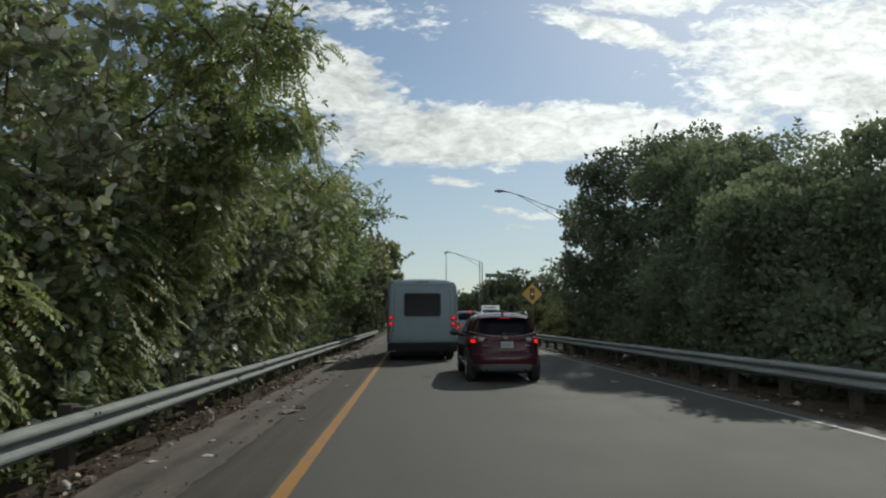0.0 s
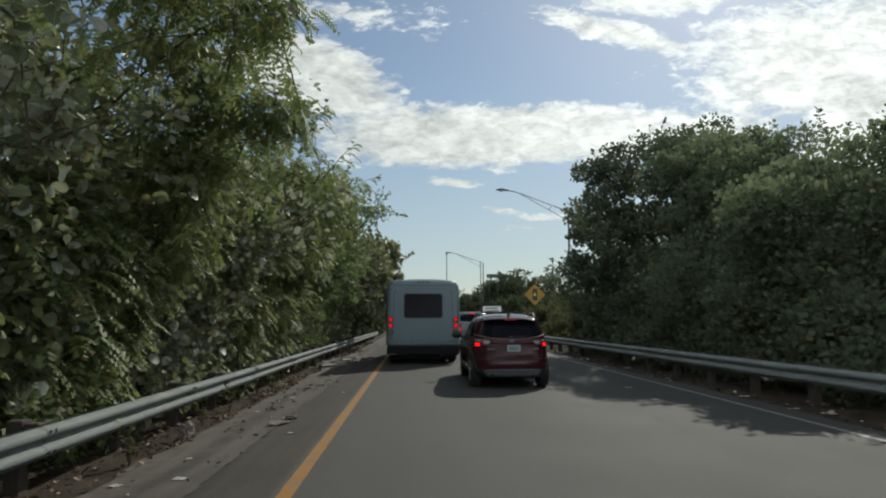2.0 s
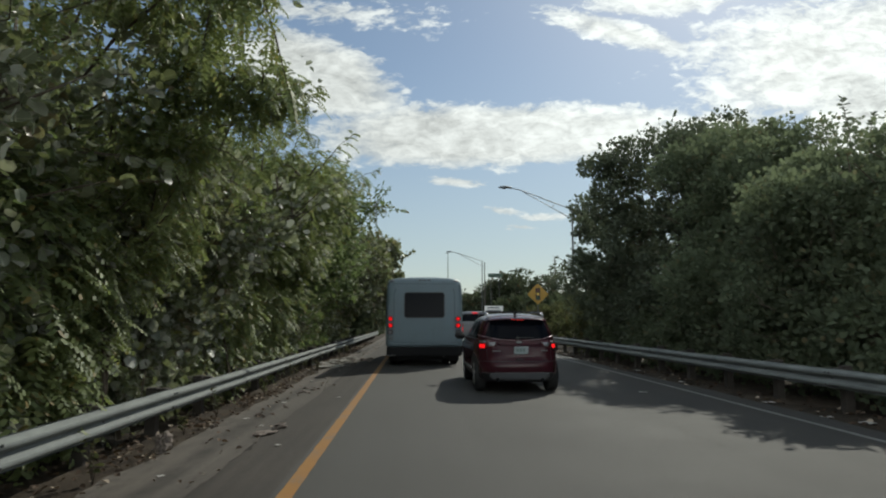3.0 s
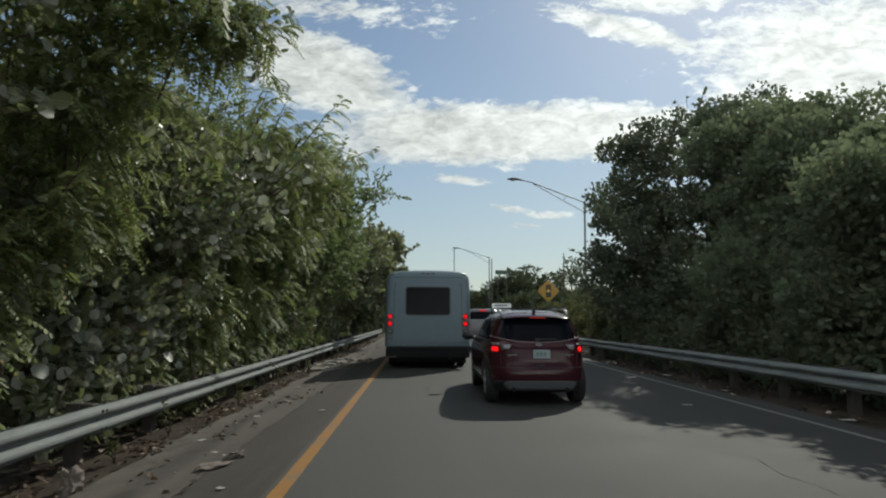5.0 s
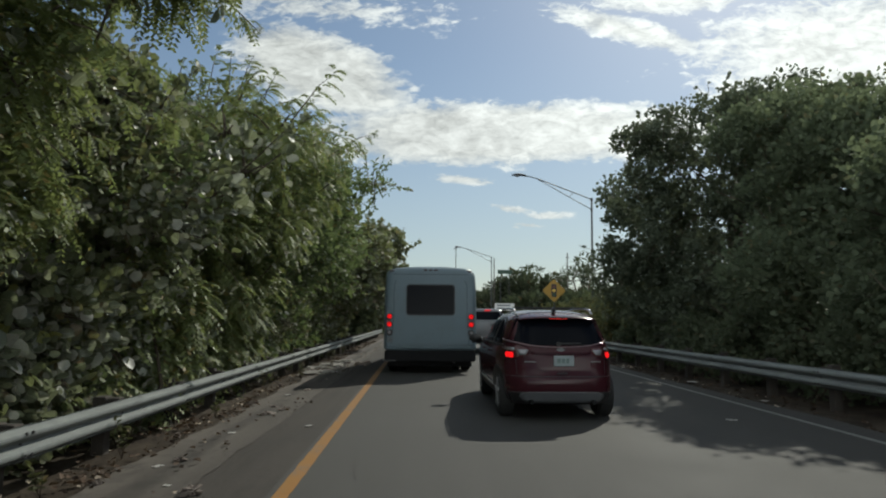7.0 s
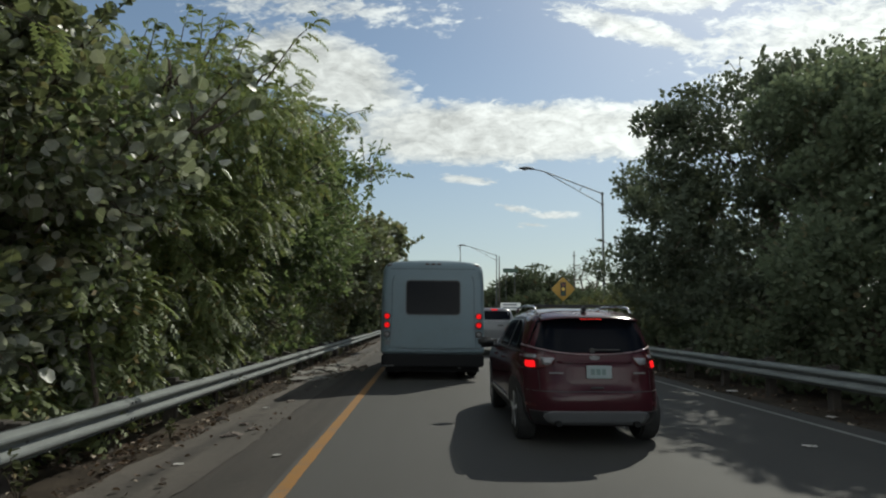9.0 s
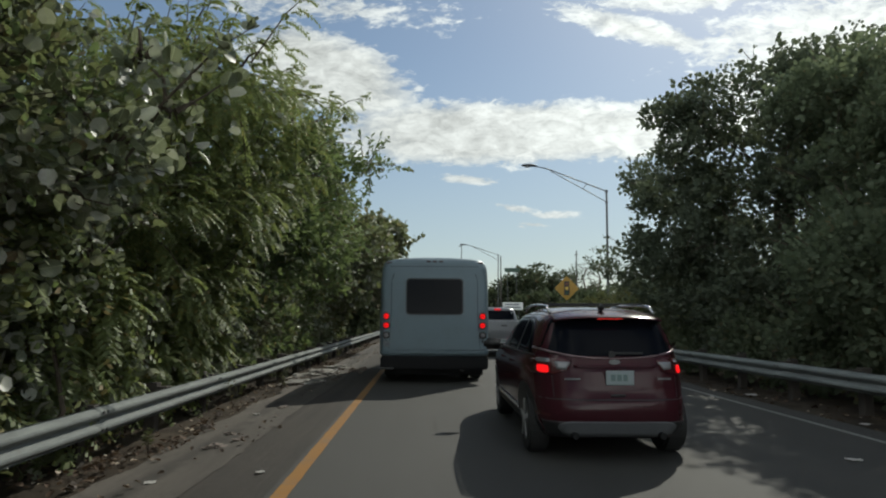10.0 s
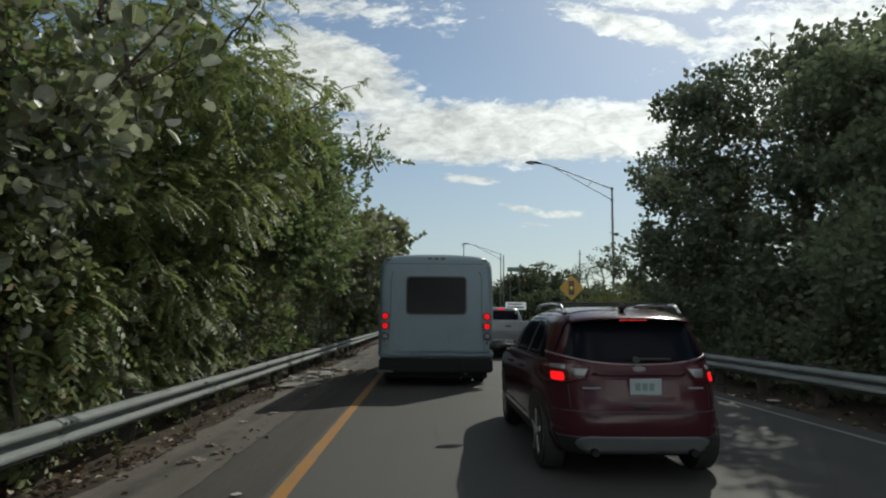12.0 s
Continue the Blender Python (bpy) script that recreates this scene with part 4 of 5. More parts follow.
# ---------------------------------------------------------------- street furniture
def street_lamp(x, y, top, head_x, head_z, label):
    ob = thing("street_lamp", (x, y, 0), label, "street lamp", "street lamps")
    tube("pole", [(0, 0, -0.1), (0, 0, 2.5), (0.02, 0, 6.0), (0.04, 0, top)], [0.095, 0.085, 0.07, 0.06], M["steel_pole"], ob, 12)
    part("base_plate", box(0, 0, 0.06, 0.42, 0.42, 0.16, 0.02), M["steel_pole"], ob)
    dx, dz = head_x - x, head_z - top
    arm = [(0.04 + dx * f, 0, top - 0.05 + (dz + 0.02) * g) for f, g in ((0, 0), (0.25, 0.30), (0.5, 0.60), (0.70, 0.84), (0.78, 0.92), (0.85, 0.97), (0.95, 1.0))]
    low = [(0.04 + dx * f, 0, top - 0.75 + (0.70 + dz * 0.84) * f / 0.72) for f in (0, 0.15, 0.3, 0.45, 0.6, 0.72)]
    tube("upper_arm", arm, [0.036] * 7, M["steel_pole"], ob, 8)
    tube("lower_arm", low, [0.026] * 6, M["steel_pole"], ob, 8)
    for i in (1,):
        tube("brace", [arm[i], low[i + 1]], [0.018, 0.018], M["steel_pole"], ob, 6)
    part("collar", drum(0.04, 0, top - 0.05, 0.085, 0.16, "z", 14), M["steel_pole"], ob)
    part("collar", drum(0.03, 0, top - 0.76, 0.085, 0.14, "z", 14), M["steel_pole"], ob)
    bm = bmesh.new()
    bmesh.ops.create_uvsphere(bm, u_segments=14, v_segments=8, radius=0.5)
    for v in bm.verts:
        k = 1.0 - 0.35 * max(0, v.co.x * 2)
        v.co = Vector((dx + v.co.x * 1.05 + 0.12, v.co.y * 0.40 * k, dz + top + (v.co.z * 0.26 if v.co.z > 0 else v.co.z * 0.12) * k))
    head = part("lamp_head", bm, M["steel_pole"], ob, "grey cobra-head lamp", True)
    part("lens", drum(dx + 0.02, 0, dz + top - 0.06, 0.15, 0.05, "z", 16), M["lamp_clear"], head)
    return ob


street_lamp(11.5, 47.5, 9.55, 6.5, 11.1, "grey aluminium street lamp with a double truss arm")
street_lamp(9.62, 92.0, 9.95, 4.85, 11.25, "distant grey street lamp with a truss arm")


def signal_sign(x, y, z, diag):
    ob = thing("warning_sign", (x, y, 0), "yellow diamond warning sign with a traffic signal symbol", "road sign")
    a = diag / math.sqrt(2)
    bm = box(0, 0, 0, a, 0.006, a, 0.0)
    bmesh.ops.bevel(bm, geom=[e for e in bm.edges if abs(e.verts[0].co.y - e.verts[1].co.y) > 0.003], offset=0.05, segments=3, affect="EDGES")
    bmesh.ops.transform(bm, matrix=Matrix.Translation((0, 0, z)) @ pose(0, 0, 0, 0, 45, 0), verts=bm.verts)
    panel = part("panel", bm, M["sign_yellow"], ob)
    part("signal_symbol", box(0, -0.007, z, 0.34, 0.005, 0.86, 0.0), M["sign_black"], panel, "black signal outline")
    for dz, m in ((0.27, "sign_red"), (0, "sign_amber"), (-0.27, "sign_green")):
        part("signal_disc", drum(0, -0.013, z + dz, 0.105, 0.005, "y", 18), M[m], panel)
    part("post", box(0, 0.045, (z + 0.4) / 2 - 0.1, 0.07, 0.05, z + 0.6, 0.006), M["steel_pole"], ob, "galvanised post")
    return ob


signal_sign(8.9, 47.5, 3.31, 1.56)


def board_sign(x, y, z0, z1, width, mat, label, bars):
    ob = thing("road_sign", (x, y, 0), label, "road sign")
    panel = part("panel", box(0, 0, (z0 + z1) / 2, width, 0.02, z1 - z0, 0.006), M[mat], ob)
    for k, (fz, f0, f1) in enumerate(bars):
        part("text_bar", box((f0 + f1) / 2 * width, -0.014, z0 + fz * (z1 - z0), (f1 - f0) * width, 0.006, 0.13), M["sign_bar"], panel)
    for s in (-1, 1):
        part("post", box(s * width * 0.3, 0.05, z1 / 2, 0.07, 0.06, z1, 0.006), M["steel_pole"], ob)
    return ob


board_sign(7.9, 65.0, 2.2, 2.86, 1.85, "sign_white", "white rectangular road sign with dark lettering bars", [(0.72, -0.38, 0.30), (0.30, -0.40, 0.38)])
board_sign(11.24, 90.0, 7.45, 8.0, 1.95, "sign_green", "dark green sign panel on tall posts", [])
ob = thing("utility_pole", (4.8, 93.5, 0), "thin grey utility pole standing beyond the traffic", "pole")
tube("pole", [(0, 0, -0.1), (0, 0, 6), (0, 0, 11.5)], [0.075, 0.065, 0.055], M["timber_pole"], ob, 8)
part("bracket", box(-0.15, 0, 11.2, 0.4, 0.08, 0.08, 0.01), M["timber_pole"], ob)
ob = thing("utility_pole", (9.9, 91.0, 0), "thin grey utility pole beside a distant street lamp", "pole")
tube("pole", [(0, 0, -0.1), (0, 0, 5), (0, 0, 9.7)], [0.10, 0.09, 0.07], M["timber_pole"], ob, 8)
ob = thing("utility_pole", (20.2, 92.0, 0), "thin timber utility pole among bare trees", "pole")
tube("pole", [(0, 0, -0.1), (0, 0, 6), (0.05, 0, 10.6)], [0.10, 0.09, 0.075], M["timber_pole"], ob, 8)
part("bracket", box(0.02, 0, 10.0, 0.45, 0.1, 0.1, 0.01), M["timber_pole"], ob)


# ---------------------------------------------------------------- trees
def unit(v):
    return v / np.maximum(np.linalg.norm(v, axis=1, keepdims=True), 1e-9)


def leaf_arrays(pos, along, normal, size, aspect=0.9, cup=0.12):
    """Rounded leaves, folded at the midrib: six corners and two faces each."""
    along = unit(along)
    normal = unit(normal - along * np.sum(normal * along, axis=1, keepdims=True))
    side = np.cross(normal, along)
    s = size[:, None]
    n = len(pos)
    half = s * aspect * 0.5
    v = np.empty((n, 6, 3))
    v[:, 0] = pos
    v[:, 1] = pos + along * s * 0.30 - side * half * 0.95 + normal * s * cup
    v[:, 2] = pos + along * s * 0.78 - side * half * 0.72 + normal * s * cup * 0.7
    v[:, 3] = pos + along * s * 1.0 - normal * s * 0.06
    v[:, 4] = pos + along * s * 0.78 + side * half * 0.72 + normal * s * cup * 0.7
    v[:, 5] = pos + along * s * 0.30 + side * half * 0.95 + normal * s * cup
    base = (np.arange(n) * 6)[:, None]
    f = np.concatenate([base + np.array([[0, 3, 2, 1]]), base + np.array([[0, 5, 4, 3]])], axis=1).reshape(-1, 4)
    return v.reshape(-1, 3), f, [(0, 0), (0.30, -0.47), (0.78, -0.36), (1, 0), (0.78, 0.36), (0.30, 0.47)]


def broad_leaf_arrays(pos, along, normal, size, cup=0.17):
    """Broad heart-shaped leaves for the nearest trees: nine corners and four faces each."""
    along = unit(along)
    normal = unit(normal - along * np.sum(normal * along, axis=1, keepdims=True))
    side = np.cross(normal, along)
    s = size[:, None]
    rows = [(0.0, 0.0, 0.0), (1.0, 0.0, -0.05), (0.50, 0.0, 0.0)]
    for sgn in (1, -1):
        rows += [(0.03, sgn * 0.34, cup * 0.6), (0.46, sgn * 0.51, cup), (0.88, sgn * 0.31, cup * 0.4)]
    v = np.stack([pos + along * s * a + side * s * b + normal * s * c for a, b, c in rows], axis=1)
    base = (np.arange(len(pos)) * 9)[:, None]
    pat = [(0, 3, 4, 2), (2, 4, 5, 1), (0, 2, 7, 6), (2, 1, 8, 7)]
    f = np.concatenate([base + np.array([p]) for p in pat], axis=1).reshape(-1, 4)
    return v.reshape(-1, 3), f, [(a, b) for a, b, c in rows]


def frond_arrays(pos, along, rng, length, pairs=9, leaf_l=0.105, leaf_w=0.056):
    """Feathery fronds: a drooping midrib with pairs of narrow leaflets, one quad each."""
    n = len(pos)
    along = unit(along)
    side = unit(np.cross(along, np.array([[0, 0, 1.0]])) + 1e-4)
    L = length[:, None]
    blocks = []
    for k in range(pairs):
        f = (k + 1.0) / pairs
        droop = np.array([[0, 0, -1.0]]) * (f ** 2) * 0.62
        p = pos + (along * f + droop) * L
        tang = unit(along + np.array([[0, 0, -1.0]]) * f * 1.24)
        up = np.cross(side, tang)
        for sgn in (-1, 1):
            out = unit(side * sgn + tang * 0.45 - up * 0.35 + rng.normal(0, 0.10, (n, 3)))
            ll = leaf_l * (1.15 - 0.55 * abs(f - 0.45)) * L / 0.4
            w = tang * leaf_w * L / 0.4
            tip = p + out * ll
            blocks.append(np.stack([p, p + out * ll * 0.45 + w * 0.5, tip, p + out * ll * 0.35 - w * 0.5], axis=1))
    v = np.stack(blocks, axis=1).reshape(-1, 3)
    return v, np.arange(len(v)).reshape(-1, 4), None


def quads_object(name, verts, quads, blade, mat, parent, label=""):
    """Many leaves as one mesh; blade gives each corner's place along and across its leaf."""
    me = bpy.data.meshes.new(name)
    me.vertices.add(len(verts))
    me.vertices.foreach_set("co", verts.astype(np.float32).ravel())
    me.loops.add(quads.size)
    me.loops.foreach_set("vertex_index", quads.astype(np.int32).ravel())
    me.polygons.add(len(quads))
    me.polygons.foreach_set("loop_start", np.arange(0, quads.size, 4, dtype=np.int32))
    me.update(calc_edges=True)
    if blade is not None:
        corner = np.array(blade, dtype=np.float32)[quads.ravel() % len(blade)]
        me.uv_layers.new(name="blade").data.foreach_set("uv", corner.ravel())
    me.validate()
    me.materials.append(mat)
    ob = new(name, me)
    ob.parent = parent
    if label:
        tagged(ob, label)
    return ob


def on_lobes(lobes, count, rng, inner=0.62, face=None):
    """Places in the outer shell of ellipsoid lobes, with their outward ways."""
    area = np.array([(l[3] * l[4] + l[3] * l[5] + l[4] * l[5]) for l in lobes])
    pick = rng.choice(len(lobes), count, p=area / area.sum())
    lob = np.array(lobes)[pick]
    way = unit(rng.normal(0, 1, (count, 3)))
    if face is not None:
        flip = (way[:, 0] * face < 0) & (rng.random(count) < 0.55)
        way[flip, 0] *= -1
    r = inner + (1 - inner) * rng.random(count) ** 0.55
    p = lob[:, :3] + way * lob[:, 3:6] * r[:, None]
    out = unit(way / lob[:, 3:6])
    keep = p[:, 2] > 0.05
    return p[keep], out[keep]


def tree(name, at, lobes, kind, clumps, per, size, label, seed, trunk_r=0.13, face=None, clump_r=0.45, inner=0.6, stems=2, mat=None, sprigs=0, extra=None, thin=None, reach=(0.35, 1.0)):
    """A tree: stems, limbs to each lobe, sprigs that stick out, and a crown of leaf clumps. Lobes are relative to the foot."""
    rng = np.random.default_rng(seed)
    rnd = random.Random(seed)
    ob = thing(name, at, label, "tree" if name == "tree" else "shrub")
    stem_tops = []
    hi = max(l[2] for l in lobes)
    for k in range(stems):
        a = rnd.uniform(0, 6.28)
        foot = Vector((0.25 * math.cos(a) * (stems > 1), 0.25 * math.sin(a) * (stems > 1), -0.15))
        top = Vector((rnd.uniform(-0.5, 0.5), rnd.uniform(-0.6, 0.6), hi * 0.62))
        mid = (foot + top) / 2 + Vector((rnd.uniform(-0.3, 0.3), rnd.uniform(-0.3, 0.3), 0))
        tube("trunk", [foot, foot.lerp(mid, 0.5) + Vector((rnd.uniform(-0.1, 0.1), 0, 0)), mid, top], [trunk_r * 1.2, trunk_r, trunk_r * 0.8, trunk_r * 0.5], M["bark"], ob, 8)
        stem_tops += [mid, top]
    for l in lobes:
        c = Vector(l[:3])
        start = min(stem_tops, key=lambda p: (p - c).length)
        pts = [start.lerp(c, f) + Vector((rnd.uniform(-0.3, 0.3), rnd.uniform(-0.3, 0.3), rnd.uniform(-0.1, 0.5))) * (4 * f * (1 - f)) for f in (0, 0.2, 0.4, 0.6, 0.8, 1.0)]
        tube("limb", pts, [trunk_r * f for f in (0.20, 0.165, 0.135, 0.11, 0.08, 0.05)], M["bark"], ob, 6)
    # ragged outline: each lobe breaks up into smaller ones
    rough = []
    for l in lobes:
        rough.append(tuple(x * (0.86 if k > 2 else 1) for k, x in enumerate(l)))
        for k in range(5):
            w = unit(rng.normal(0, 1, (1, 3)))[0]
            q = 0.28 + 0.25 * rng.random()
            rough.append((l[0] + w[0] * l[3] * 0.78, l[1] + w[1] * l[4] * 0.78, l[2] + w[2] * l[5] * 0.78, l[3] * q, l[4] * q, l[5] * q))
    centres, out = on_lobes(rough, clumps, rng, inner, face)
    if thin:
        # the crown opens towards its top, so that the sky shows through
        stay = (centres[:, 2] < thin[0]) | (rng.random(len(centres)) < thin[1])
        centres, out = centres[stay], out[stay]
    twig_v, twig_f = [], []

    def twig(points, radii):
        v, f = tube_arrays(points, radii, 4)
        n0 = len(twig_v)
        twig_v.extend(v)
        twig_f.extend(tuple(k + n0 for k in q) for q in f)

    for i in range(0, len(centres), max(1, len(centres) // 70)):
        c = Vector(centres[i])
        l = min(lobes, key=lambda q: (Vector(q[:3]) - c).length)
        s = Vector(l[:3]).lerp(c, 0.2)
        twig([s, s.lerp(c, 0.5) + Vector((0, 0, 0.08)), c], [0.022, 0.014, 0.005])
    n = len(centres)
    idx = np.repeat(np.arange(n), per)
    spread = (0.45 + 0.9 * rng.random(n))[idx][:, None]
    off = unit(rng.normal(0, 1, (len(idx), 3))) * (rng.random(len(idx)) ** 0.5)[:, None] * clump_r * spread
    off[:, 2] *= 0.75
    pos = centres[idx] + off
    o = out[idx]
    lift = 0.15 if kind == "feather" else 0.1
    along = unit(o * 0.5 + unit(off) * 0.65 + rng.normal(0, 0.45, (len(pos), 3)) + np.array([[0, 0, lift]]))
    if sprigs:
        tips, ways = on_lobes(lobes, sprigs, rng, 0.86, face)
        if thin:
            stay = (tips[:, 2] < thin[0]) | (rng.random(len(tips)) < thin[1])
            tips, ways = tips[stay], ways[stay]
        more_p, more_o, more_a = [], [], []
        for p, w in zip(tips, ways):
            d = Vector(w) * 0.8 + Vector((rnd.uniform(-0.5, 0.5), rnd.uniform(-0.5, 0.5), rnd.uniform(-0.1, 0.8)))
            d.normalize()
            length, p0 = rnd.uniform(*reach), Vector(p)
            x, z = p0.x + d.x * length + at[0], p0.z + at[2]
            if (-3.5 < x < 6.9 and z < 2.2) or p0.z < 0.5:
                continue
            bend = p0 + d * length * 0.5 + Vector((0, 0, 0.06))
            twig([p0 - d * 0.3, bend, p0 + d * length + Vector((0, 0, -0.05))], [0.013, 0.009, 0.004])
            side = d.cross(Vector((0, 0, 1)))
            for k in range(int(length / (0.055 if kind != "feather" else 0.08))):
                f = 0.15 + 0.85 * rnd.random()
                q = p0 + d * length * f
                s = side * (1 if k % 2 else -1)
                more_p.append(q), more_o.append(d), more_a.append(d * 0.5 + s * 0.8 + Vector((rnd.uniform(-0.4, 0.4), rnd.uniform(-0.4, 0.4), rnd.uniform(-0.5, 0.4))))
        if more_p:
            pos, o, along = np.vstack([pos, np.array(more_p)]), np.vstack([o, np.array(more_o)]), np.vstack([along, np.array(more_a)])
    tagged(mesh_object("twig", twig_v, twig_f, M["bark"], ob), kind="stuff")

    def clear(p):
        x, z = p[:, 0] + at[0], p[:, 2] + at[2]
        return (p[:, 2] > 0.02) & ~((x > -3.72) & (x < 7.1) & (z < 1.05)) & ~((x > -3.62) & (x < 7.0) & (z < 1.45)) & ~((x > -3.3) & (x < 6.6) & (z < 1.9))

    keep = clear(pos)
    if face:
        # the side that no one sees is thinner
        back = (pos[:, 0] * np.sign(face) < -0.9)
        keep &= ~(back & (rng.random(len(pos)) < 0.6))
    pos, o, along = pos[keep], o[keep], along[keep]
    m = len(pos)
    if kind == "feather":
        v, f, blade = frond_arrays(pos, along, rng, size * (0.7 + 0.6 * rng.random(m)))
        tagged(quads_object("crown", v, f, blade, mat or M["feather_leaf"], ob), kind="stuff")
    else:
        normal = unit(o * 0.45 + np.array([[0, 0, 0.7]]) + rng.normal(0, 0.75, (m, 3)))
        sz = size * (0.45 + 0.85 * rng.random(m))
        v, f, blade = broad_leaf_arrays(pos, along, normal, sz) if kind == "round" and at[0] < 0 and (7 < at[1] < 15 or mat is M["glint_grape_leaf"]) else leaf_arrays(pos, along, normal, sz, 0.95 if kind == "round" else 0.5)
        tagged(quads_object("crown", v, f, blade, mat or M["grape_leaf"], ob), kind="stuff")
    if extra:
        # a second kind of foliage that grows through the crown
        ekind, ecount, esize, emat = extra
        p, w = on_lobes(rough, ecount, rng, 0.75, face)
        if thin:
            stay = (p[:, 2] < thin[0]) | (rng.random(len(p)) < thin[1])
            p, w = p[stay], w[stay]
        k = np.repeat(np.arange(len(p)), 9)
        p2 = p[k] + rng.normal(0, 0.16, (len(k), 3))
        ok = clear(p2)
        p2, w2 = p2[ok], w[k][ok]
        a2 = unit(w2 + rng.normal(0, 0.5, p2.shape) + np.array([[0, 0, -0.1]]))
        if ekind == "feather":
            v, f, blade = frond_arrays(p2, a2, rng, esize * (0.7 + 0.6 * rng.random(len(p2))))
        else:
            v, f, blade = leaf_arrays(p2, a2, unit(w2 * 0.4 + rng.normal(0, 0.7, p2.shape) + np.array([[0, 0, 0.5]])), esize * (0.5 + 0.8 * rng.random(len(p2))), 0.6)
        tagged(quads_object("mixed_foliage", v, f, blade, emat, ob), kind="stuff")
    return ob
# ---------------------------------------------------------------- trees left of the road (lobes: place from the foot, radii)
GRAPE = "sea grape tree with big round grey-green leaves behind the guard rail"
FEATHER = "feathery-leaved tree reaching over the guard rail"
DENSE = "dense small-leaved green tree beside the shoulder"


def left_tree(y, kind, lobes, clumps, per, size, seed, label, mat=None, clump_r=0.40, x=-5.6, face=0.6):
    # feathery crowns get scattered whitened leaves as painted glints
    extra = ("small", int(clumps * 0.8), 0.10, M["small_leaf"]) if kind == "round" else ("round", int(clumps * 0.3), 0.13, M["glint_grape_leaf"])
    return tree("tree", (x, y, GROUND_L - 0.05), lobes, kind, clumps, per, size, label, seed, 0.14, face, clump_r, 0.42, 2, mat, int(clumps * 0.28), extra if y < 32 else None, (6.3, 0.4) if seed == 14 else (3.6, 0.20) if y < 10 else (4.3, 0.3) if y < 13 else (5.2, 0.5) if y < 16 else None)


BASE = [(0.6, 0, 1.5, 1.9, 2.1, 1.6), (0.4, 0.2, 3.6, 2.2, 2.2, 1.9), (-1.0, 0, 5.6, 2.6, 2.3, 1.9)]
left_tree(1.5, "round", BASE, 240, 20, 0.18, 11, GRAPE)
left_tree(5.0, "round", BASE + [(1.6, 0.6, 4.2, 1.3, 1.5, 1.1), (0.6, 0.5, 6.3, 1.7, 1.9, 1.4)], 420, 22, 0.15, 12, GRAPE)
left_tree(8.6, "round", BASE + [(1.4, 0.8, 4.6, 1.4, 1.6, 1.3), (0.6, 0.0, 6.6, 1.9, 1.9, 1.5)], 820, 30, 0.12, 13, GRAPE)
left_tree(11.0, "feather", [(0.3, -0.4, 5.0, 0.9, 0.9, 0.6), (2.0, 0.2, 5.2, 0.8, 0.8, 0.45), (2.9, -2.4, 5.0, 1.4, 0.7, 0.35), (3.7, 0.5, 4.75, 0.6, 0.35, 0.2), (2.6, 0.5, 4.8, 1.2, 0.6, 0.4), (3.9, -2.9, 4.75, 0.6, 0.5, 0.25),
                          (3.3, 0.1, 4.85, 0.8, 0.5, 0.25), (2.1, 0.4, 4.1, 1.0, 0.9, 0.7), (1.6, 0.3, 3.7, 1.2, 1.0, 0.7), (1.7, 0.3, 2.8, 0.9, 1.1, 0.9), (1.2, -0.8, 2.2, 1.2, 1.3, 1.0), (-1.2, -0.4, 6.2, 1.1, 1.1, 0.7)], 440, 13, 0.23, 14, FEATHER, None, 0.34)
left_tree(14.2, "round", [(0.6, 0, 1.5, 1.9, 2.1, 1.6), (0.5, 0.2, 3.3, 2.2, 2.2, 1.6), (1.6, 0.1, 4.5, 0.8, 0.9, 0.45), (-1.4, 0, 4.9, 2.2, 2.3, 1.9)], 850, 32, 0.108, 15, GRAPE)
left_tree(18.6, "feather", [(1.3, -1.0, 1.4, 1.5, 1.4, 1.3), (1.4, 1.0, 1.8, 1.5, 1.5, 1.4), (0.6, -1.2, 3.2, 1.6, 1.3, 1.1), (1.7, 0.3, 3.5, 1.4, 1.3, 1.1), (2.4, 1.5, 4.5, 1.3, 1.3, 1.0), (2.0, 0.2, 5.2, 1.3, 1.2, 0.8),
                          (0.4, -0.9, 4.9, 1.3, 1.1, 0.8), (1.0, 0.9, 5.9, 1.2, 1.2, 0.8), (3.2, -1.8, 4.8, 0.8, 0.7, 0.5), (2.0, -1.0, 5.1, 1.0, 0.9, 0.6), (3.2, 1.8, 5.6, 0.7, 0.7, 0.5), (-1.2, 0, 5.6, 1.6, 1.7, 1.1), (-0.6, 0, 4.2, 1.8, 2.0, 1.4)], 560, 13, 0.26, 16, FEATHER, None, 0.36)
left_tree(22.2, "small", BASE + [(2.1, 0.4, 4.3, 1.5, 1.8, 1.5), (1.8, 0.6, 5.5, 1.6, 1.5, 0.9)], 600, 40, 0.155, 17, DENSE, M["small_leaf"])
left_tree(25.0, "small", BASE + [(2.4, 0.4, 4.4, 1.6, 1.8, 1.5), (3.4, 0.2, 5.7, 1.2, 1.1, 0.5), (2.7, 0.3, 6.3, 0.9, 0.9, 0.5)], 570, 40, 0.155, 18, DENSE, M["small_leaf"])
left_tree(29.5, "small", BASE + [(2.2, 0.2, 3.6, 1.6, 2.2, 1.6), (1.9, 0, 5.0, 1.6, 1.9, 1.2)], 480, 36, 0.18, 19, DENSE, M["small_leaf"])
left_tree(34.0, "round", BASE + [(2.6, 0.2, 3.6, 1.7, 2.2, 1.7), (2.4, 0, 4.9, 1.6, 1.9, 1.2)], 420, 30, 0.22, 20, GRAPE)
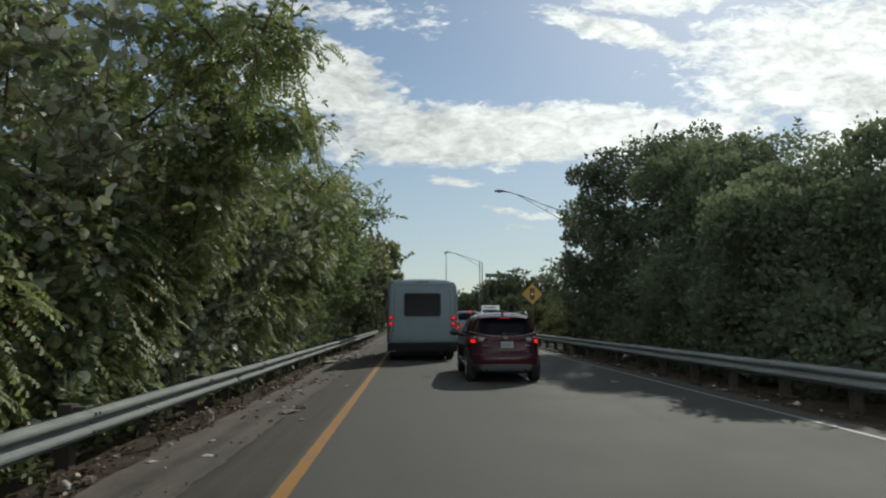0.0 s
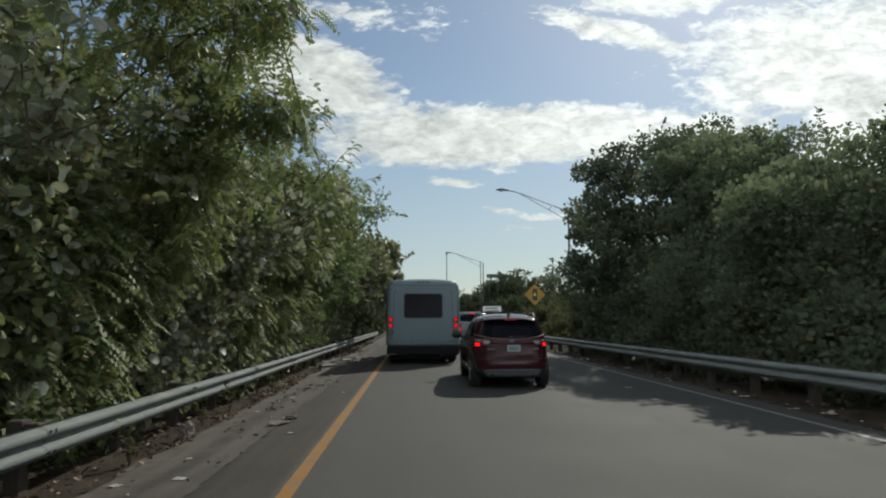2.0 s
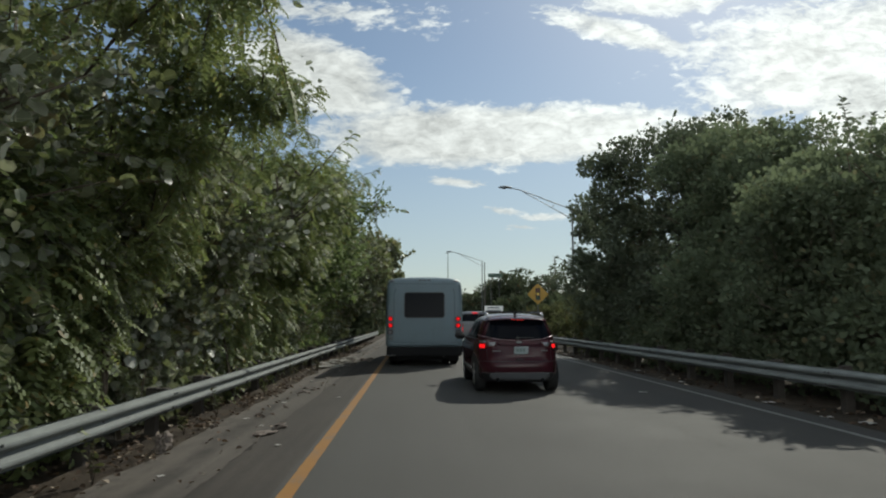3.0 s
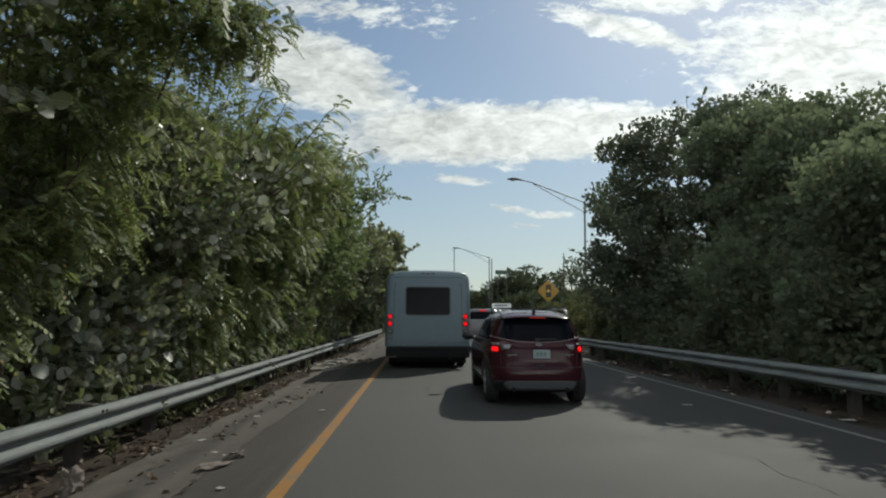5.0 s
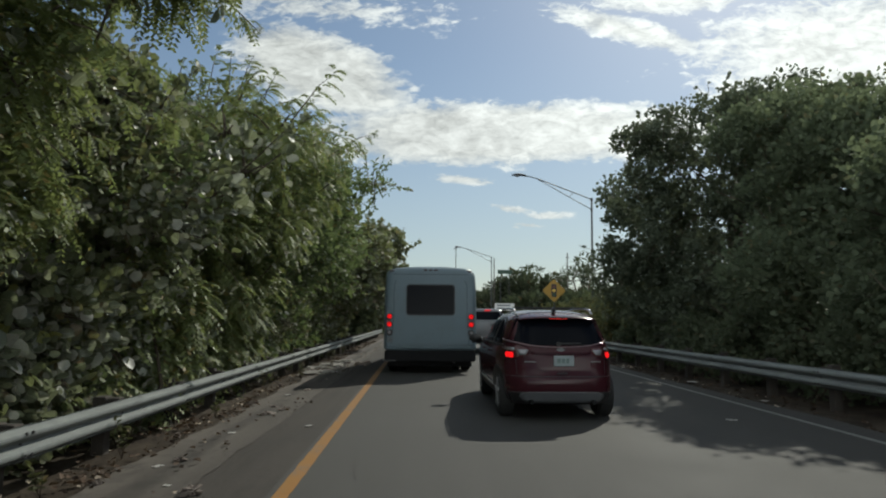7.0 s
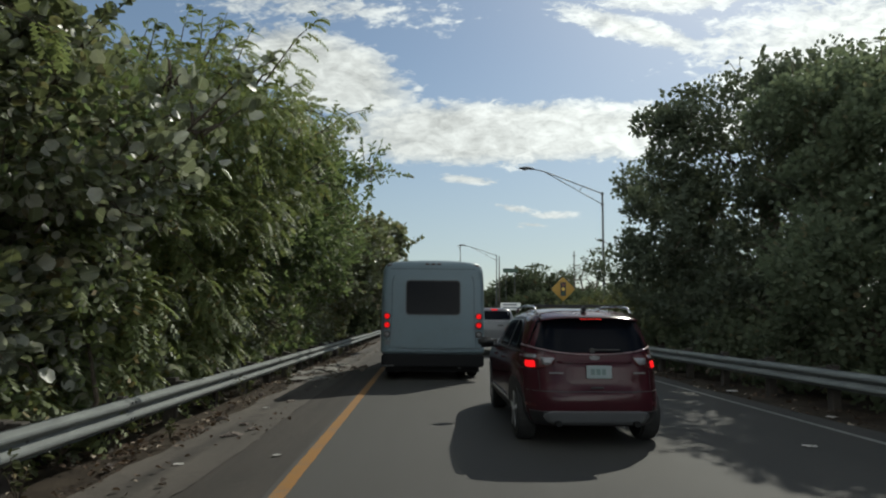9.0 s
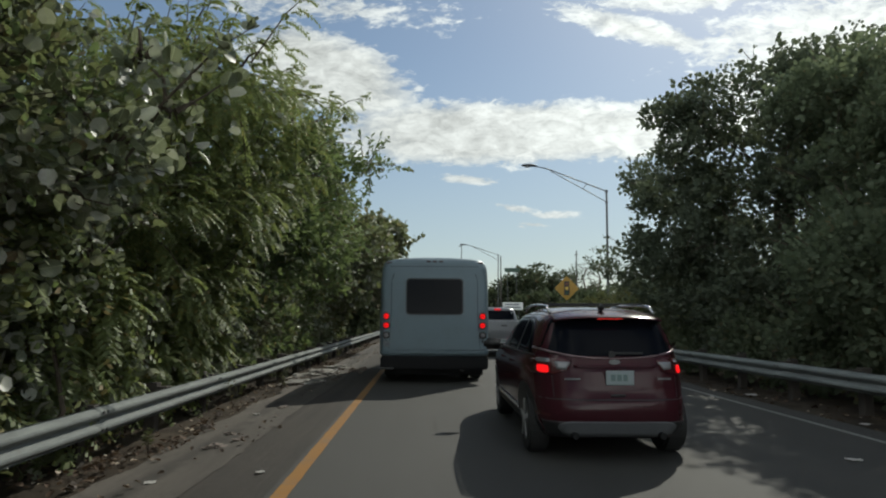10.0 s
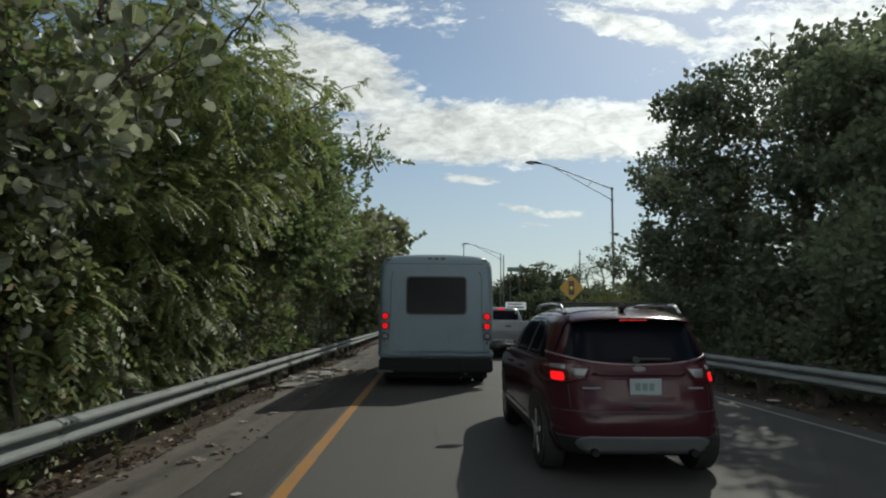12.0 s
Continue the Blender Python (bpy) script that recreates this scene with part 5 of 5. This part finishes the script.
left_tree(38.5, "round", BASE + [(3.0, 0.2, 3.8, 1.7, 2.2, 1.7), (3.2, 0, 4.9, 1.6, 1.9, 1.2)], 380, 28, 0.24, 21, GRAPE)
for k, y in enumerate((43.5, 49, 55, 62, 70, 80, 92)):
    left_tree(y, "round", BASE + [(1.5, 0.2, 3.8, 1.7, 2.6, 1.7)], 240, 22, 0.34, 30 + k, "distant dense green roadside tree", M["far_leaf"], 0.7)
# low shrubs close behind the rail
for k, y in enumerate((3.2, 6.3, 9.4, 12.3, 15.6, 19.4, 23.2, 27.0, 31.0)):
    feather = k in (0, 1, 2, 4, 5)
    tree("shrub", (-4.35, y, GROUND_L - 0.03), [(0, 0, 0.7, 0.75, 1.5, 0.7), (0.25, 0.3, 1.5, 0.75, 1.4, 0.8), (0.0, -0.2, 2.4, 0.9, 1.4, 0.7)], "feather" if feather else "round",
         150 if feather else 180, 12 if feather else 28, 0.38 if feather else 0.115, "feathery light green shrub behind the guard rail" if feather else "leafy round-leaved shrub behind the guard rail",
         60 + k, 0.04, 0.8, 0.35, 0.5, 2)

# low sea grapes; pale undersides and sky glints are painted into their leaf colour
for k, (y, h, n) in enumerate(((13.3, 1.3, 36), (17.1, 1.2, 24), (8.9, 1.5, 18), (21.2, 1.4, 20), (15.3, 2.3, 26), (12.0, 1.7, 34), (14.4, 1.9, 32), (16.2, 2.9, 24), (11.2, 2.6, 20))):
    tree("shrub", (-4.15, y, GROUND_L - 0.03), [(0.25, 0, h * 0.65, 0.35, 0.7, h * 0.3), (0.2, 0.3, h, 0.4, 0.6, h * 0.3)], "round", n, 15, 0.15, "low sea grape shrub with round leaves, some whitened as sky glints", 180 + k, 0.035, 0.9, 0.22, 0.5, 2, M["glint_grape_leaf"], 6)
SAPLING = "slender sea grape sapling with very large leaves"
tree("tree", (-4.2, 14.2, GROUND_L - 0.05), [(2.0, 0.2, 3.55, 0.40, 0.35, 0.40), (1.6, 0.0, 3.15, 0.40, 0.4, 0.35), (1.0, 0.2, 2.8, 0.35, 0.4, 0.35), (1.7, 0.3, 4.1, 0.35, 0.3, 0.3)], "round", 34, 8, 0.135, SAPLING, 190, 0.06, None, 0.26, 0.4, 1, M["glint_grape_leaf"], 4)
tree("tree", (-4.3, 7.5, GROUND_L - 0.05), [(1.0, 0.3, 3.4, 0.40, 0.45, 0.45), (0.7, -0.6, 4.3, 0.45, 0.45, 0.4), (0.6, 0.0, 2.7, 0.35, 0.4, 0.35), (1.3, -0.1, 4.7, 0.35, 0.3, 0.3)], "round", 36, 8, 0.14, SAPLING, 191, 0.06, None, 0.28, 0.4, 1, M["glint_grape_leaf"], 4)
tree("tree", (-4.4, 15.4, GROUND_L - 0.05), [(1.1, 0.0, 3.3, 0.40, 0.4, 0.5), (0.9, 0.2, 2.4, 0.35, 0.4, 0.4)], "round", 26, 9, 0.12, SAPLING, 192, 0.06, None, 0.28, 0.4, 1, M["glint_grape_leaf"], 4)

# ---------------------------------------------------------------- trees right of the road
DARK = "dark dense sea grape tree behind the far guard rail"


def right_tree(y, lobes, clumps, per, size, seed, x=10.4, mat=None, label=DARK, clump_r=0.42):
    return tree("tree", (x, y, GROUND_R - 0.05), lobes, "round", clumps, per, size, label, seed, 0.17, -0.6, clump_r, 0.36, 3, mat or M["dark_leaf"], int(clumps * 0.05), reach=(0.15, 0.38))


right_tree(26.0, [(-0.8, 0, 2.4, 2.6, 2.8, 2.2), (-1.5, 0.4, 4.6, 2.7, 3.4, 2.0), (-0.9, -0.4, 7.6, 1.9, 2.2, 1.4), (-2.6, 2.0, 4.2, 1.8, 1.7, 1.7), (-2.4, 1.0, 5.7, 1.6, 1.6, 1.2), (-2.3, -0.4, 7.1, 1.7, 1.5, 1.1), (-3.3, -0.6, 7.4, 0.8, 0.9, 0.5), (-2.2, 3.6, 6.2, 1.1, 1.2, 0.9), (2.2, 0, 6.5, 2.6, 2.6, 2.0), (-0.8, -2.6, 3.5, 2.2, 2.0, 2.4), (-0.6, -2.4, 5.9, 2.0, 1.8, 1.5), (-1.0, -2.7, 7.3, 1.6, 1.5, 1.0), (0.4, -1.6, 8.0, 1.5, 1.5, 0.8), (-2.85, 2.0, 2.8, 1.75, 1.7, 1.5), (-0.4, 2.6, 5.0, 1.9, 1.4, 1.4)], 1850, 28, 0.122, 41, mat=M["shaded_leaf"], label="tall dark sea grape tree with a ragged crown", clump_r=0.38)
right_tree(20.5, [(-1.0, 0, 2.4, 2.4, 2.8, 2.2), (-0.4, 0, 4.5, 2.5, 2.7, 1.7), (-0.6, 0.9, 6.5, 2.1, 2.2, 1.0), (1.8, 0, 6.4, 2.4, 2.6, 1.1)], 1750, 28, 0.112, 42, clump_r=0.38)
near = right_tree(15.2, [(-1.2, 0, 1.9, 2.2, 2.8, 1.9), (-0.6, 0, 3.5, 2.4, 2.8, 1.5), (0.6, 0.3, 4.9, 2.3, 2.5, 1.1)], 1650, 28, 0.103, 43, clump_r=0.36)
for k, (y, top) in enumerate(((12, 4.8), (18, 5.8), (24, 6.4), (30, 5.6))):
    right_tree(y, [(0, 0, 1.8, 2.6, 3.2, 1.9), (0, 0, top - 2.4, 2.6, 3.2, 2.2), (0, 0, top - 1.6, 2.2, 2.8, 1.6)], 300, 22, 0.30, 140 + k, 15.5, label="dark leafy tree standing deeper in the roadside thicket")


def shoot(parent, foot, height, lean, seed):
    """A thin upright shoot with pairs of leaves that stands out of a crown."""
    rnd = random.Random(seed)
    rng = np.random.default_rng(seed)
    pts = [Vector(foot) + Vector((lean * f * f, 0.1 * f, height * f)) for f in (0, 0.35, 0.7, 1.0)]
    stem = tube("shoot", pts, [0.014, 0.011, 0.008, 0.004], M["bark"], parent, 5)
    pos, way = [], []
    for k in range(12):
        f = 0.45 + 0.55 * k / 11
        c = Vector(foot) + Vector((lean * f * f, 0.1 * f, height * f))
        for sgn in (-1, 1):
            pos.append(c), way.append((sgn * rnd.uniform(0.6, 1.0), rnd.uniform(-0.5, 0.5), rnd.uniform(0.1, 0.7)))
    pos, way = np.array([tuple(p) for p in pos]), np.array(way)
    v, f, blade = leaf_arrays(pos, way, rng.normal(0, 0.4, pos.shape) + np.array([[0, -0.3, 1.0]]), 0.10 + 0.07 * rng.random(len(pos)), 0.7)
    tagged(quads_object("shoot_leaves", v, f, blade, M["shaded_leaf"], stem), kind="stuff")


for k, (x, y, z, h, lean) in enumerate(((-0.2, 1.3, 5.2, 1.5, -0.10), (0.3, 1.4, 5.2, 1.2, 0.25), (0.9, 1.2, 5.3, 1.1, 0.15), (1.3, 0.9, 5.2, 1.2, -0.2))):
    shoot(near, (x, y, z), h, lean, 170 + k)
for k, (x, y) in enumerate(((13.5, 35.5), (17.5, 39.0), (15.0, 46.0))):
    right_tree(y, [(0, 0, 1.4, 2.2, 2.4, 1.6), (0.2, 0, 2.9, 2.0, 2.2, 1.3)], 260, 22, 0.26, 240 + k, x, M["shaded_leaf"], "dark leafy tree standing deeper in the roadside thicket")
right_tree(10.0, [(-1.2, 0, 1.9, 2.2, 2.8, 1.9), (-0.2, 0, 3.8, 2.4, 2.8, 1.7), (0.8, 0, 5.0, 2.4, 2.6, 1.2)], 900, 26, 0.12, 44, x=11.2, clump_r=0.36)
right_tree(4.5, [(-1.2, 0, 1.9, 2.2, 2.8, 1.9), (-0.2, 0, 3.8, 2.4, 2.8, 1.7), (0.8, 0, 5.3, 2.4, 2.6, 1.4)], 200, 20, 0.26, 45)
right_tree(-1.5, [(-1.2, 0, 1.9, 2.2, 2.8, 1.9), (-0.2, 0, 3.8, 2.4, 2.8, 1.7), (0.8, 0, 5.3, 2.4, 2.6, 1.4)], 150, 20, 0.28, 46)
for k in range(8):
    tree("shrub", (8.0, 10.0 + 2.7 * k, GROUND_R - 0.03), [(0, 0, 0.6, 0.7, 1.5, 0.6), (0.1, 0.3, 1.2, 0.7, 1.4, 0.7)], "round", 170, 22, 0.115, "dark low shrub behind the far guard rail", 160 + k, 0.04, -0.8, 0.35, 0.4, 2, M["dark_leaf"])
for k, (x, y, h, r) in enumerate(((8.4, 30.5, 2.6, 1.4), (9.4, 33.5, 2.8, 1.6), (9.6, 37.5, 2.4, 1.6), (9.9, 42.0, 2.2, 1.6), (11.2, 45.5, 3.0, 1.8), (9.8, 50.5, 2.5, 1.7), (12.6, 53.0, 3.4, 2.2))):
    tree("shrub", (x, y, -0.1), [(0, 0, h * 0.35, r, r, h * 0.4), (0.2, 0, h * 0.7, r * 0.8, r * 0.8, h * 0.35)], "small", 150, 26, 0.20, "yellow-green bush at the road edge", 70 + k, 0.05, None, 0.4, 0.5, 2, M["bush_leaf"])
# distant wood
for k, (x, y, h, r) in enumerate(((8.8, 97, 5.6, 3.0), (11.3, 99, 7.2, 3.0), (14.4, 98, 9.7, 3.2), (16.8, 101, 9.2, 3.0), (19.4, 102, 8.6, 2.8), (24, 100, 7.0, 3.5), (8.0, 118, 6.6, 3.5), (3.5, 135, 8.0, 4.5), (-2.0, 140, 8.5, 4.5), (12.5, 78, 4.2, 2.6), (17, 74, 4.6, 3.0), (22, 70, 5.0, 3.0), (30, 100, 8, 4.5), (37, 98, 7.5, 4.5))):
    tree("tree", (x, y, -0.1), [(0, 0, h * 0.36, r, r, h * 0.34), (0.3, 0, h * 0.66, r * 0.95, r, h * 0.32), (-r * 0.4, 0, h * 0.55, r * 0.7, r * 0.7, h * 0.3)], "small", 160, 20, 0.54, "distant round-crowned green tree", 90 + k, 0.2, None, 0.75, 0.6, 2, M["far_leaf"])


def bare_tree(x, y, h, seed):
    rnd = random.Random(seed)
    ob = thing("tree", (x, y, -0.1), "gnarled half-bare tree against the sky", "tree")
    tips = []

    def grow(p, d, length, r, depth):
        pts, rad = [p], [r]
        for k in range(6):
            d = (d + Vector((rnd.uniform(-0.55, 0.55), rnd.uniform(-0.3, 0.3), rnd.uniform(-0.12, 0.22)))).normalized() if depth else (lean + Vector((0.38 * math.sin(seed + k * 1.7), 0, 0))).normalized()
            p = p + d * length / 6
            pts.append(p)
            rad.append(r * (1 - 0.10 * (k + 1)))
        tube("trunk" if depth == 0 else "limb", pts, rad, M["bark"], ob, 6)
        if depth < 2:
            for k in range(4):
                out = Vector((rnd.choice((-1, 1)) * rnd.uniform(0.5, 1.2), rnd.uniform(-0.5, 0.5), rnd.uniform(-0.05, 0.55))).normalized()
                grow(pts[-1 - k], out, length * (0.42 if depth == 0 else 0.55), rad[-1] * 0.75, depth + 1)
        else:
            tips.append(p)
    lean = Vector((rnd.uniform(-0.12, 0.12), 0, 1)).normalized()
    grow(Vector((0, 0, 0)), lean, h * 0.82, 0.19, 0)
    rng = np.random.default_rng(seed)
    c = np.repeat(np.array([tuple(t) for t in tips]), 26, axis=0)
    pos = c + rng.normal(0, 1, c.shape) * (0.42, 0.4, 0.16)
    v, f, blade = leaf_arrays(pos, rng.normal(0, 1, pos.shape), rng.normal(0, 1, pos.shape), 0.16 + 0.12 * rng.random(len(pos)), 0.6)
    tagged(quads_object("crown", v, f, blade, M["far_leaf"], ob), kind="stuff")


bare_tree(20.9, 90, 10.2, 5)
bare_tree(23.0, 91, 10.4, 8)


# ---------------------------------------------------------------- litter and fallen leaves
def scatter_leaves(name, count, xa, xb, ya, yb, seed, label, size=0.09, crowd=1.0, drifts=0):
    """Fallen leaves over a stretch of verge, part of them gathered in drifts."""
    rng = np.random.default_rng(seed)
    x = xa + (xb - xa) * rng.random(count) ** crowd
    y = ya + (yb - ya) * rng.random(count)
    if drifts:
        own = rng.integers(0, drifts, count)
        cx, cy = xa + (xb - xa) * rng.random(drifts) ** 0.4, ya + (yb - ya) * rng.random(drifts)
        pulled = rng.random(count) < 0.6
        x = np.where(pulled, cx[own] + rng.normal(0, 0.10, count), x)
        y = np.where(pulled, cy[own] + rng.normal(0, 0.28, count), y)
    z = np.array([(left_profile(v) if v < 0 else GROUND_R) for v in x]) + 0.022 + 0.03 * rng.random(count)
    pos = np.stack([x, y, z], axis=1)
    a = rng.random(count) * 6.283
    along = np.stack([np.cos(a), np.sin(a), rng.normal(0, 0.25, count)], axis=1)
    normal = np.stack([rng.normal(0, 0.35, count), rng.normal(0, 0.35, count), np.ones(count)], axis=1)
    v, f, blade = leaf_arrays(pos, along, normal, size * (0.5 + rng.random(count)), 0.8, 0.2)
    ob = quads_object(name, v, f, blade, M["dry_leaf"], None, "")
    return tagged(ob, label, "leaf litter", kind="stuff")


scatter_leaves("leaf_litter", 2600, -4.3, -2.85, 2, 48, 201, "dry brown leaves lying along the guard rail foot", 0.066, 0.8, 70)
scatter_leaves("leaf_litter", 190, -2.95, -1.9, 3, 46, 202, "scattered dry leaves on the dusty gutter", 0.06, 0.45, 26)
scatter_leaves("leaf_litter", 600, 6.15, 7.2, 8, 44, 203, "dry leaves along the far verge", 0.08, 1.0)


def lump(name, at, size, mat, label, category, seed, flat=1.0):
    """A rough stone or crumpled piece."""
    bm = bmesh.new()
    bmesh.ops.create_icosphere(bm, subdivisions=3, radius=0.5)
    for v in bm.verts:
        k = 1 + 0.75 * noise.noise(v.co * 3.1 + Vector((seed, 0, 0))) + 0.5 * noise.noise(v.co * 8 + Vector((0, seed, 0)))
        v.co = Vector((v.co.x * size[0] * k, v.co.y * size[1] * k, max(v.co.z, -0.3) * size[2] * k * flat))
    me = bpy.data.meshes.new(name)
    bm.to_mesh(me)
    bm.free()
    me.materials.append(mat)
    ob = new(name, me)
    ob.location = at
    ob.rotation_euler = (0, 0, seed * 1.7)
    return tagged(ob, label, category)


def on_left(x, y, up=0.0):
    return (x, y, left_profile(x) + 0.012 + up)


lump("rock", on_left(-2.98, 10.85, 0.06), (0.27, 0.20, 0.25), M["stone"], "pale reddish lump of rubble by the rail", "rock", 3)
for k, (x, y, s) in enumerate(((-3.0, 7.5, 0.12), (-2.85, 12.4, 0.09), (-3.05, 14.8, 0.10), (-2.9, 17.9, 0.12), (-3.1, 21.0, 0.14), (-2.95, 6.1, 0.08), (-3.0, 24.6, 0.2), (-2.7, 26.5, 0.16), (-3.15, 19.2, 0.1))):
    lump("stone", on_left(x, y, s * 0.2), (s, s * 0.8, s * 0.7), M["stone"], "small dusty stone in the leaf litter", "stone", 10 + k)
# flattened dark scrap on the shoulder, and a heap of broken pavement by the rail
lump("debris", on_left(-1.85, 11.3, 0.012), (0.13, 0.34, 0.06), M["stone"], "flattened torn scrap lying on the shoulder", "debris", 31)
lump("debris", on_left(-1.75, 11.75, 0.015), (0.13, 0.17, 0.09), M["stone"], "torn scrap of cardboard on the shoulder", "debris", 32)
for k, (x, y, a, b) in enumerate(((-2.68, 23.9, 0.50, 0.9), (-2.75, 27.0, 0.7, 1.0), (-3.0, 25.8, 0.5, 1.0), (-2.5, 28.3, 0.5, 0.8), (-2.45, 26.2, 0.35, 0.5))):
    lump("broken_slab", on_left(x, y, 0.02), (a, b, 0.14), M["slab"], "broken pale slab of pavement by the rail", "rubble", 40 + k)
rnd = random.Random(77)
for k in range(16):
    x, y, size = rnd.uniform(-2.4, -1.35), rnd.uniform(25.2, 27.8), rnd.uniform(0.08, 0.2)
    lump("debris", on_left(x, y, 0.01), (size, size * 0.8, size * 0.5), M["stone" if k % 4 else "slab"], "small dark crumb of broken pavement on the shoulder", "debris", 50 + k)
for k, (x, y, size) in enumerate(((-2.25, 16.35, 0.14), (-2.35, 17.2, 0.10), (-2.1, 16.7, 0.09), (-2.4, 13.2, 0.10), (-2.2, 19.6, 0.10))):
    lump("debris", on_left(x, y, 0.01), (size, size * 1.6, size * 0.5), M["stone"], "curled brown scrap lying on the gutter", "debris", 90 + k)


def bottle(at, turn):
    ob = thing("bottle", at, "crushed pale plastic bottle lying in leaves", "bottle")
    ob.rotation_euler = (radians(90), 0, turn)
    bm = bmesh.new()
    rows = [(0.0, 0.03), (0.01, 0.034), (0.10, 0.031), (0.13, 0.034), (0.17, 0.022), (0.19, 0.013), (0.21, 0.013)]
    rings = []
    for z, r in rows:
        rings.append([bm.verts.new((r * math.cos(2 * math.pi * k / 12), r * 0.8 * math.sin(2 * math.pi * k / 12), z)) for k in range(12)])
    for a, b in zip(rings, rings[1:]):
        for k in range(12):
            bm.faces.new((a[k], a[(k + 1) % 12], b[(k + 1) % 12], b[k]))
    bm.faces.new(rings[0][::-1])
    bm.faces.new(rings[-1])
    part("body", bm, M["litter"], ob, smooth=True)
    part("cap", drum(0, 0, 0.215, 0.016, 0.02, "z", 12), M["sign_white"], ob)


bottle(on_left(-3.15, 7.35, 0.045), 0.7)
bottle(on_left(-2.95, 6.2, 0.045), 2.0)


def paper(at, w, l, seed, label="crumpled pale paper scrap on the asphalt"):
    rnd = random.Random(seed)
    n = 5
    verts = [((i / n - 0.5) * w, (j / n - 0.5) * l, 0.004 + 0.10 * w * rnd.random()) for j in range(n + 1) for i in range(n + 1)]
    verts += [(x, y, z - 0.003) for x, y, z in verts]
    m = n + 1
    faces = []
    for j in range(n):
        for i in range(n):
            q = (j * m + i, j * m + i + 1, (j + 1) * m + i + 1, (j + 1) * m + i)
            faces += [q, tuple(k + m * m for k in q[::-1])]
    ob = mesh_object("paper_scrap", verts, faces, M["litter"])
    ob.location = at
    ob.rotation_euler = (0, 0, rnd.uniform(0, 3))
    return tagged(ob, label, "litter")


for k, (x, y, w, l) in enumerate(((-2.13, 8.29, 0.09, 0.11), (-2.4, 9.3, 0.05, 0.07), (-2.25, 6.6, 0.10, 0.14), (-2.71, 8.25, 0.11, 0.09), (-2.55, 13.0, 0.08, 0.1), (-2.33, 14.79, 0.10, 0.09), (-2.5, 19.0, 0.10, 0.10), (-1.33, 14.82, 0.07, 0.08), (-1.5, 10.4, 0.05, 0.07), (-2.1, 12.1, 0.05, 0.07))):
    paper(on_left(x, y), w, l, 300 + k)
for k, (x, y, w) in enumerate(((4.61, 15.25, 0.12), (6.36, 13.86, 0.15), (6.4, 17.6, 0.12), (6.55, 21.0, 0.16), (6.35, 25.5, 0.12), (6.3, 12.2, 0.12), (6.5, 11.6, 0.15))):
    paper((x, y, 0.003 if x < 6 else GROUND_R + 0.03), w, w * 1.3, 330 + k, "pale paper scrap near the white line")


def weed(at, h, seed):
    """A small roadside weed: a few stems with leaves."""
    rnd = random.Random(seed)
    rng = np.random.default_rng(seed)
    ob = thing("weed", at, "thin roadside weed growing through the leaf litter", "plant", "weeds along the rail")
    pos, way = [], []
    for k in range(4):
        d = Vector((rnd.uniform(-0.35, 0.35), rnd.uniform(-0.35, 0.35), 1)).normalized()
        tip = d * h * rnd.uniform(0.6, 1.0)
        tube("stem", [(0, 0, -0.02), tuple(tip * 0.5), tuple(tip)], [0.006, 0.004, 0.002], M["bark"], ob, 4)
        for j in range(9):
            pos.append(tip * rnd.uniform(0.25, 1.0))
            way.append((rnd.uniform(-1, 1), rnd.uniform(-1, 1), rnd.uniform(-0.2, 0.5)))
    pos, way = np.array([tuple(p) for p in pos]), np.array(way)
    v, f, blade = leaf_arrays(pos, way, rng.normal(0, 0.5, pos.shape) + np.array([[0, 0, 1.0]]), 0.04 + 0.05 * rng.random(len(pos)), 0.55)
    tagged(quads_object("foliage", v, f, blade, M["bush_leaf"], ob), kind="stuff")


for k, (x, y, h) in enumerate(((-3.2, 5.4, 0.4), (-3.05, 9.3, 0.45), (-3.15, 12.0, 0.35), (-3.2, 13.6, 0.5), (-3.1, 16.5, 0.35), (-3.2, 20.1, 0.5), (-3.0, 23.0, 0.45), (-3.1, 29.5, 0.5), (-3.2, 33.0, 0.6), (-3.15, 7.0, 0.3))):
    weed(on_left(x, y), h, 400 + k)


def crack(points, width, label):
    left = [(x - width * (0.5 + 0.4 * math.sin(k * 2.1)), y, 0.004) for k, (x, y) in enumerate(points)]
    right = [(x + width * (0.5 + 0.4 * math.cos(k * 1.7)), y, 0.004) for k, (x, y) in enumerate(points)]
    return tagged(strip("crack", left, right, M["shoulder"]), label, "road crack", kind="structure")


rnd = random.Random(9)
for x0, y0, n in ((0.35, 17.0, 8), (0.15, 20.0, 6), (3.6, 10.0, 9), (1.1, 26, 6), (-0.4, 12.0, 7)):
    pts, x = [], x0
    for k in range(n):
        pts.append((x, y0 + k * 0.16))
        x += rnd.uniform(-0.05, 0.06)
    crack(pts, 0.008, "thin dark crack in the lane asphalt")
